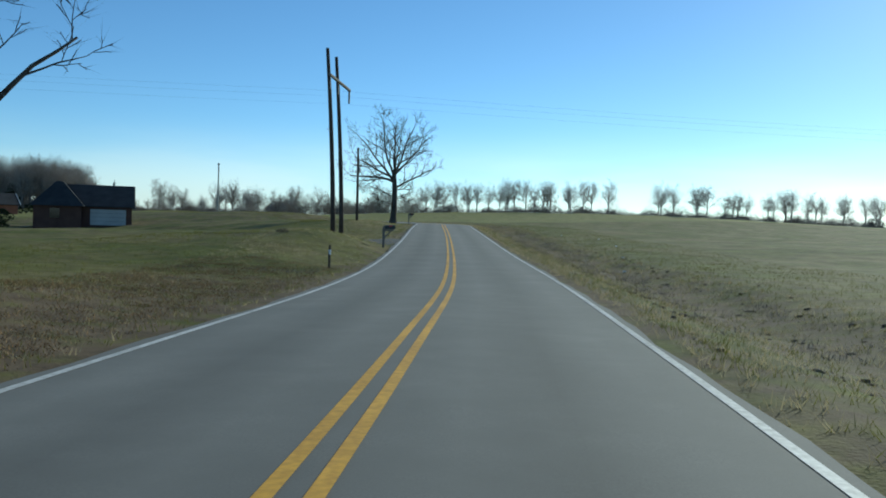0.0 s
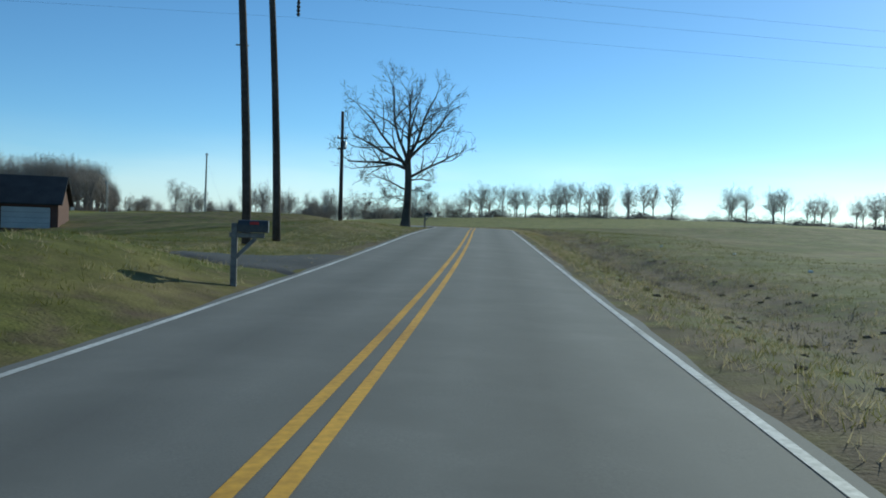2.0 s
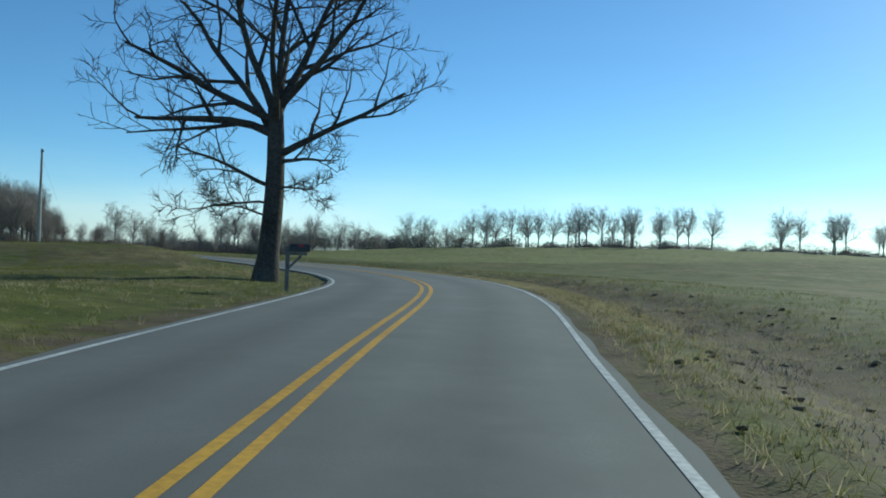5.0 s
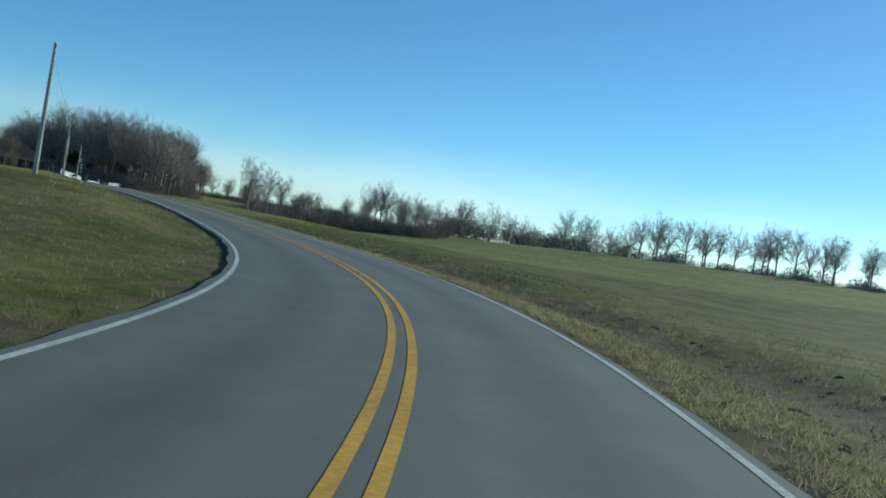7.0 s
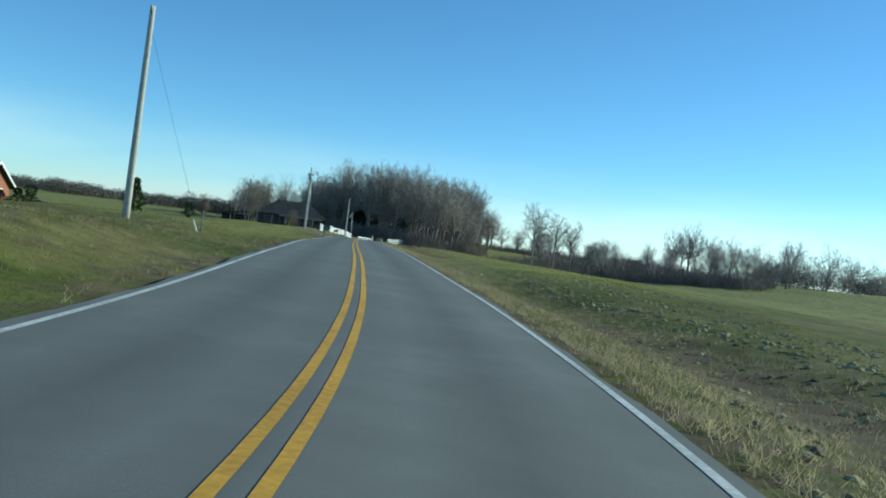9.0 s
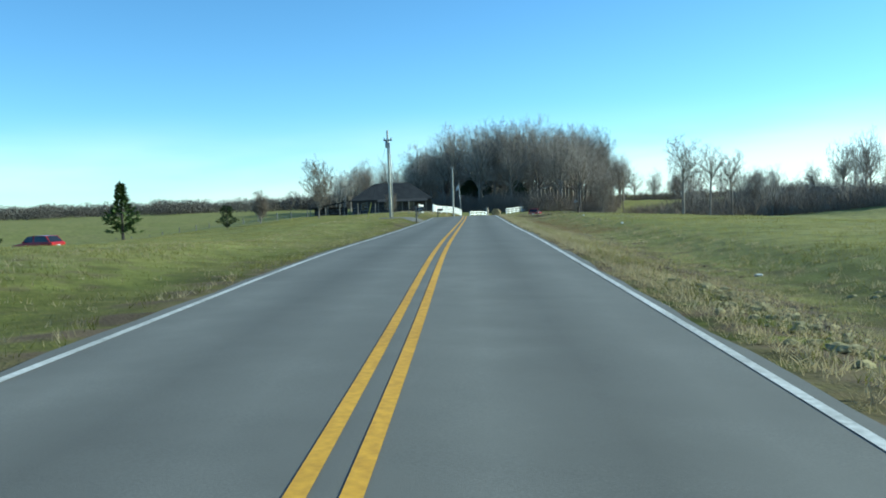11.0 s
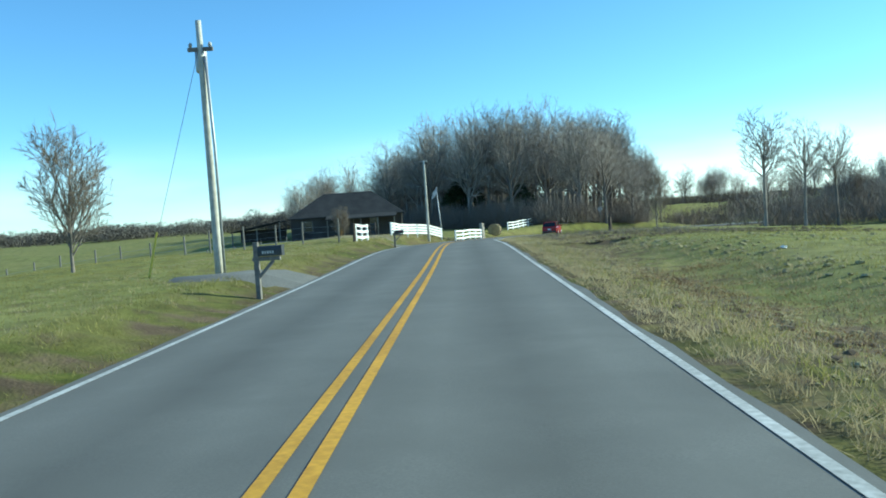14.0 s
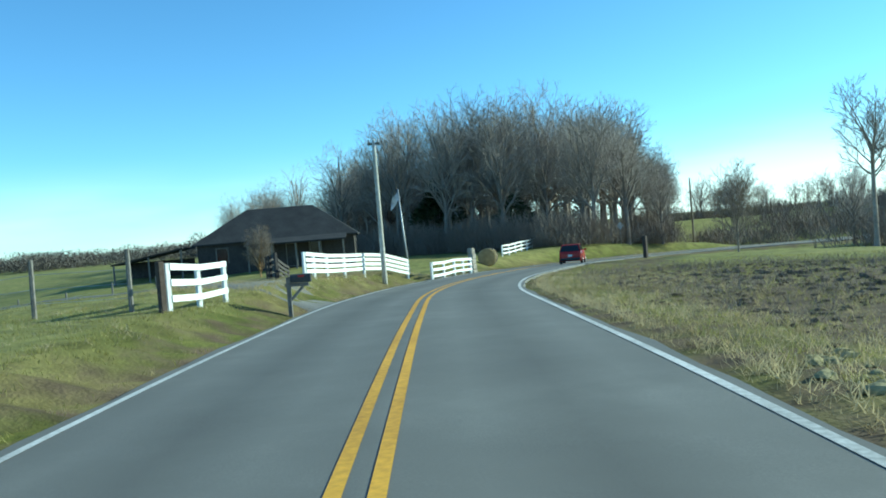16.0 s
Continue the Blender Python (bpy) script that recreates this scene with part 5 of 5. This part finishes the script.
car("car", "red car parked beyond the brick house", -100.3, 174.2, ground_at(-100.3, 174.2), 120, RED_PAINT, 4.0)

# ---- grass and litter along the verges ----
def blades(rng, count, s_lo, s_hi, d_lo, d_hi, height, width, lean=0.5, clump=4, bias=1.0):
    """Grass blades in small clumps over a stretch of one verge."""
    st = rng.uniform(s_lo, s_hi, count)
    d = d_lo + (d_hi - d_lo) * rng.random(count) ** bias
    i = np.clip(st.astype(int), 0, len(ROAD) - 1)
    cx, cy = ROAD[i, 0] + SIDE[i, 0] * d + _way[i, 0] * (st - i), ROAD[i, 1] + SIDE[i, 1] * d + _way[i, 1] * (st - i)
    x = np.repeat(cx, clump) + rng.normal(0, 0.06, count * clump)
    y = np.repeat(cy, clump) + rng.normal(0, 0.06, count * clump)
    z = ground_height(x, y)
    m = len(x)
    h = height * rng.uniform(0.5, 1.25, m)
    a = rng.uniform(0, 6.283, m)
    lx, ly = rng.normal(0, lean, m) * h, rng.normal(0, lean, m) * h
    w = width / 2
    v = np.empty((m, 3, 3))
    v[:, 0] = np.stack([x - np.cos(a) * w, y - np.sin(a) * w, z - 0.02], 1)
    v[:, 1] = np.stack([x + np.cos(a) * w, y + np.sin(a) * w, z - 0.02], 1)
    v[:, 2] = np.stack([x + lx, y + ly, z + h], 1)
    return v.reshape(-1, 3).tolist(), np.arange(3 * m).reshape(-1, 3).tolist()


nr = np.random.default_rng(3)
stuff("verge_grass", "short green and straw-coloured verge grass", "grass",
      joined(blades(nr, 20000, 58, 240, -16, -3.5, 0.085, 0.014, 0.7, 4, 1.3), blades(nr, 18000, 58, 240, 3.7, 16, 0.10, 0.014, 0.7, 4, 1.3)), GREEN_GRASS)
stuff("pasture_grass", "pale green grass beside the road", "grass",
      joined(blades(nr, 34000, 236, 335, -17, -3.4, 0.065, 0.015, 0.8, 4, 1.2), blades(nr, 24000, 236, 345, 3.9, 26, 0.10, 0.016, 0.7, 4, 1.2)), PALE_GRASS)
stuff("dry_grass", "dry straw-coloured grass tufts on the verges", "grass",
      joined(blades(nr, 6500, 58, 335, -9, -3.4, 0.10, 0.013, 0.8, 5, 1.6), blades(nr, 9000, 58, 330, 3.45, 9, 0.13, 0.013, 0.8, 6, 1.3), blades(nr, 11000, 150, 335, 3.4, 8, 0.10, 0.014, 1.0, 7, 1.6),
             blades(nr, 3000, 318, 345, -8, -3.4, 0.14, 0.014, 0.9, 7, 1.2)), DRY_GRASS)
weeds = []
rw = random.Random(8)
for _ in range(16):
    weeds.append((-4.6 - rw.uniform(0, 4.5), 27.0 + rw.uniform(-0.5, 0.5), rw.uniform(0.12, 0.3), 0.3))
    weeds.append((-8.5 - rw.uniform(0, 4.5), 41.0 + rw.uniform(-0.5, 0.5), rw.uniform(0.1, 0.25), 0.3))
for _ in range(700):
    i = rw.randint(60, 330)
    d = rw.uniform(4.6, 8.5) if i < 208 or i > 292 else rw.uniform(4.6, 6.6)
    weeds.append((ROAD[i, 0] + SIDE[i, 0] * d, ROAD[i, 1] + SIDE[i, 1] * d, rw.uniform(0.15, 0.42) * (1 if i < 190 else 0.6), 0.35))
rust = []
for _ in range(420):      # a rusty patch on the verge before the farm
    i, d = rw.randint(258, 284), rw.uniform(4.6, 8.0)
    rust.append((ROAD[i, 0] + SIDE[i, 0] * d, ROAD[i, 1] + SIDE[i, 1] * d, rw.uniform(0.08, 0.28), 0.5))
for _ in range(1500):
    i = rw.randint(58, 90)
    d = -rw.uniform(4.0, 9.5)
    rust.append((ROAD[i, 0] + SIDE[i, 0] * d, ROAD[i, 1] + SIDE[i, 1] * d, rw.uniform(0.05, 0.22), 0.45))
stuff("bank_weeds", "rust-brown dead weeds on the roadside bank", "weeds", twig_mass(rw, rust, 0.013, 40, 0.05), RUSTY_WEEDS)
for _ in range(160):
    i = rw.randint(305, 335)
    d = rw.uniform(5, 16)
    weeds.append((ROAD[i, 0] + SIDE[i, 0] * d, ROAD[i, 1] + SIDE[i, 1] * d, rw.uniform(0.4, 0.9), 0.6))
stuff("ditch_weeds", "dead brown weeds and brambles along the ditch", "weeds", twig_mass(rw, weeds, 0.012, 40), BRUSH)

clump = thing("bramble_clump", "small dark bramble clump in the pasture grass", "shrub", at=pose(-9.04, 40.82, ground_at(-9.04, 40.82)))
cv, cf = twig_mass(rw, [(-9.04, 40.82, 0.42, 0.32)], 0.02, 160)
co = Vector((-9.04, 40.82, ground_at(-9.04, 40.82)))
part("stems", ([v - co for v in cv], cf), DARK_TWIGS, clump)

# clods of bare earth along the ditch
def clods(rng, spots):
    """Squashed, uneven lumps half sunk in the ground; spots are (x, y, radius)."""
    t = (1 + 5 ** 0.5) / 2
    base = [Vector(v).normalized() for v in ((-1, t, 0), (1, t, 0), (-1, -t, 0), (1, -t, 0), (0, -1, t), (0, 1, t), (0, -1, -t), (0, 1, -t), (t, 0, -1), (t, 0, 1), (-t, 0, -1), (-t, 0, 1))]
    tri = [(0, 11, 5), (0, 5, 1), (0, 1, 7), (0, 7, 10), (0, 10, 11), (1, 5, 9), (5, 11, 4), (11, 10, 2), (10, 7, 6), (7, 1, 8), (3, 9, 4), (3, 4, 2), (3, 2, 6), (3, 6, 8), (3, 8, 9), (4, 9, 5), (2, 4, 11), (6, 2, 10), (8, 6, 7), (9, 8, 1)]
    verts, faces = [], []
    zs = ground_height(np.array([s[0] for s in spots]), np.array([s[1] for s in spots]))
    for (x, y, r), z in zip(spots, zs):
        k = len(verts)
        verts += [Vector((x, y, z)) + Vector((b.x * r, b.y * r, b.z * r * 0.5)) * rng.uniform(0.7, 1.3) for b in base]
        faces += [tuple(i + k for i in f) for f in tri]
    return verts, faces


lumps = []
for _ in range(3600):
    i = rw.randint(62, 338)
    d = rw.gauss(6.4, 1.1) if i < 212 else rw.gauss(5.6, 0.5) if i < 296 or rw.random() < 0.4 else rw.uniform(6, 18)
    if d > 4.2:
        lumps.append((ROAD[i, 0] + SIDE[i, 0] * d + rw.uniform(-0.5, 0.5), ROAD[i, 1] + SIDE[i, 1] * d + rw.uniform(-0.5, 0.5), 0.02 + 0.09 * rw.random() ** 2))
for _ in range(2600):      # the ploughed corner inside the last bend
    i, d = rw.randint(300, 336), rw.uniform(6, 23)
    lumps.append((ROAD[i, 0] + SIDE[i, 0] * d + rw.uniform(-0.5, 0.5), ROAD[i, 1] + SIDE[i, 1] * d + rw.uniform(-0.5, 0.5), 0.04 + 0.15 * rw.random() ** 2))
tufts = []
for _ in range(9000):      # rough turf thrown up along the bank after the first bend
    i, d = rw.choice((rw.randint(196, 232), rw.randint(196, 232), rw.randint(268, 302))), 4.2 + 11 * rw.random() ** 1.4
    band = math.sin(1.9 * d + 0.10 * i + 0.8 * math.sin(0.23 * i))
    if band < rw.uniform(-0.6, 0.9):
        continue
    tufts.append((ROAD[i, 0] + SIDE[i, 0] * d + rw.uniform(-0.5, 0.5), ROAD[i, 1] + SIDE[i, 1] * d + rw.uniform(-0.5, 0.5), 0.03 + 0.10 * rw.random() ** 2))
stuff("turf_clumps", "rough clumps of torn turf on the roadside bank", "turf", clods(rw, tufts), TURF)
stuff("earth_clods", "brown clods of bare earth along the ditch", "earth", clods(rw, lumps), SOIL)

# scraps of pale litter in the ditch
PAPER = material("crumpled_paper", (0.55, 0.55, 0.53), (0.8, 0.8, 0.78), 0.8, 20.0, 3.0, 0.4, 40.0)
for k, (i, d) in enumerate([(96, 7.4), (104, 9.0), (118, 11.5), (131, 12.8), (137, 10.6), (236, 7.0), (262, 8.6), (285, 9.5)]):
    x, y = ROAD[i, 0] + SIDE[i, 0] * d, ROAD[i, 1] + SIDE[i, 1] * d
    scrap = thing("paper_scrap", "crumpled pale paper litter in the ditch", "litter", "litter in the ditch", pose(x, y, ground_at(x, y), 0, 0, 47 * k))
    bm = box(0.16, 0.11, 0.07, (0, 0, 0), 0.02)
    for v in bm.verts:
        v.co += Vector((rw.uniform(-1, 1), rw.uniform(-1, 1), rw.uniform(-0.5, 0.5))) * 0.022
    part("scrap", bm, PAPER, scrap)
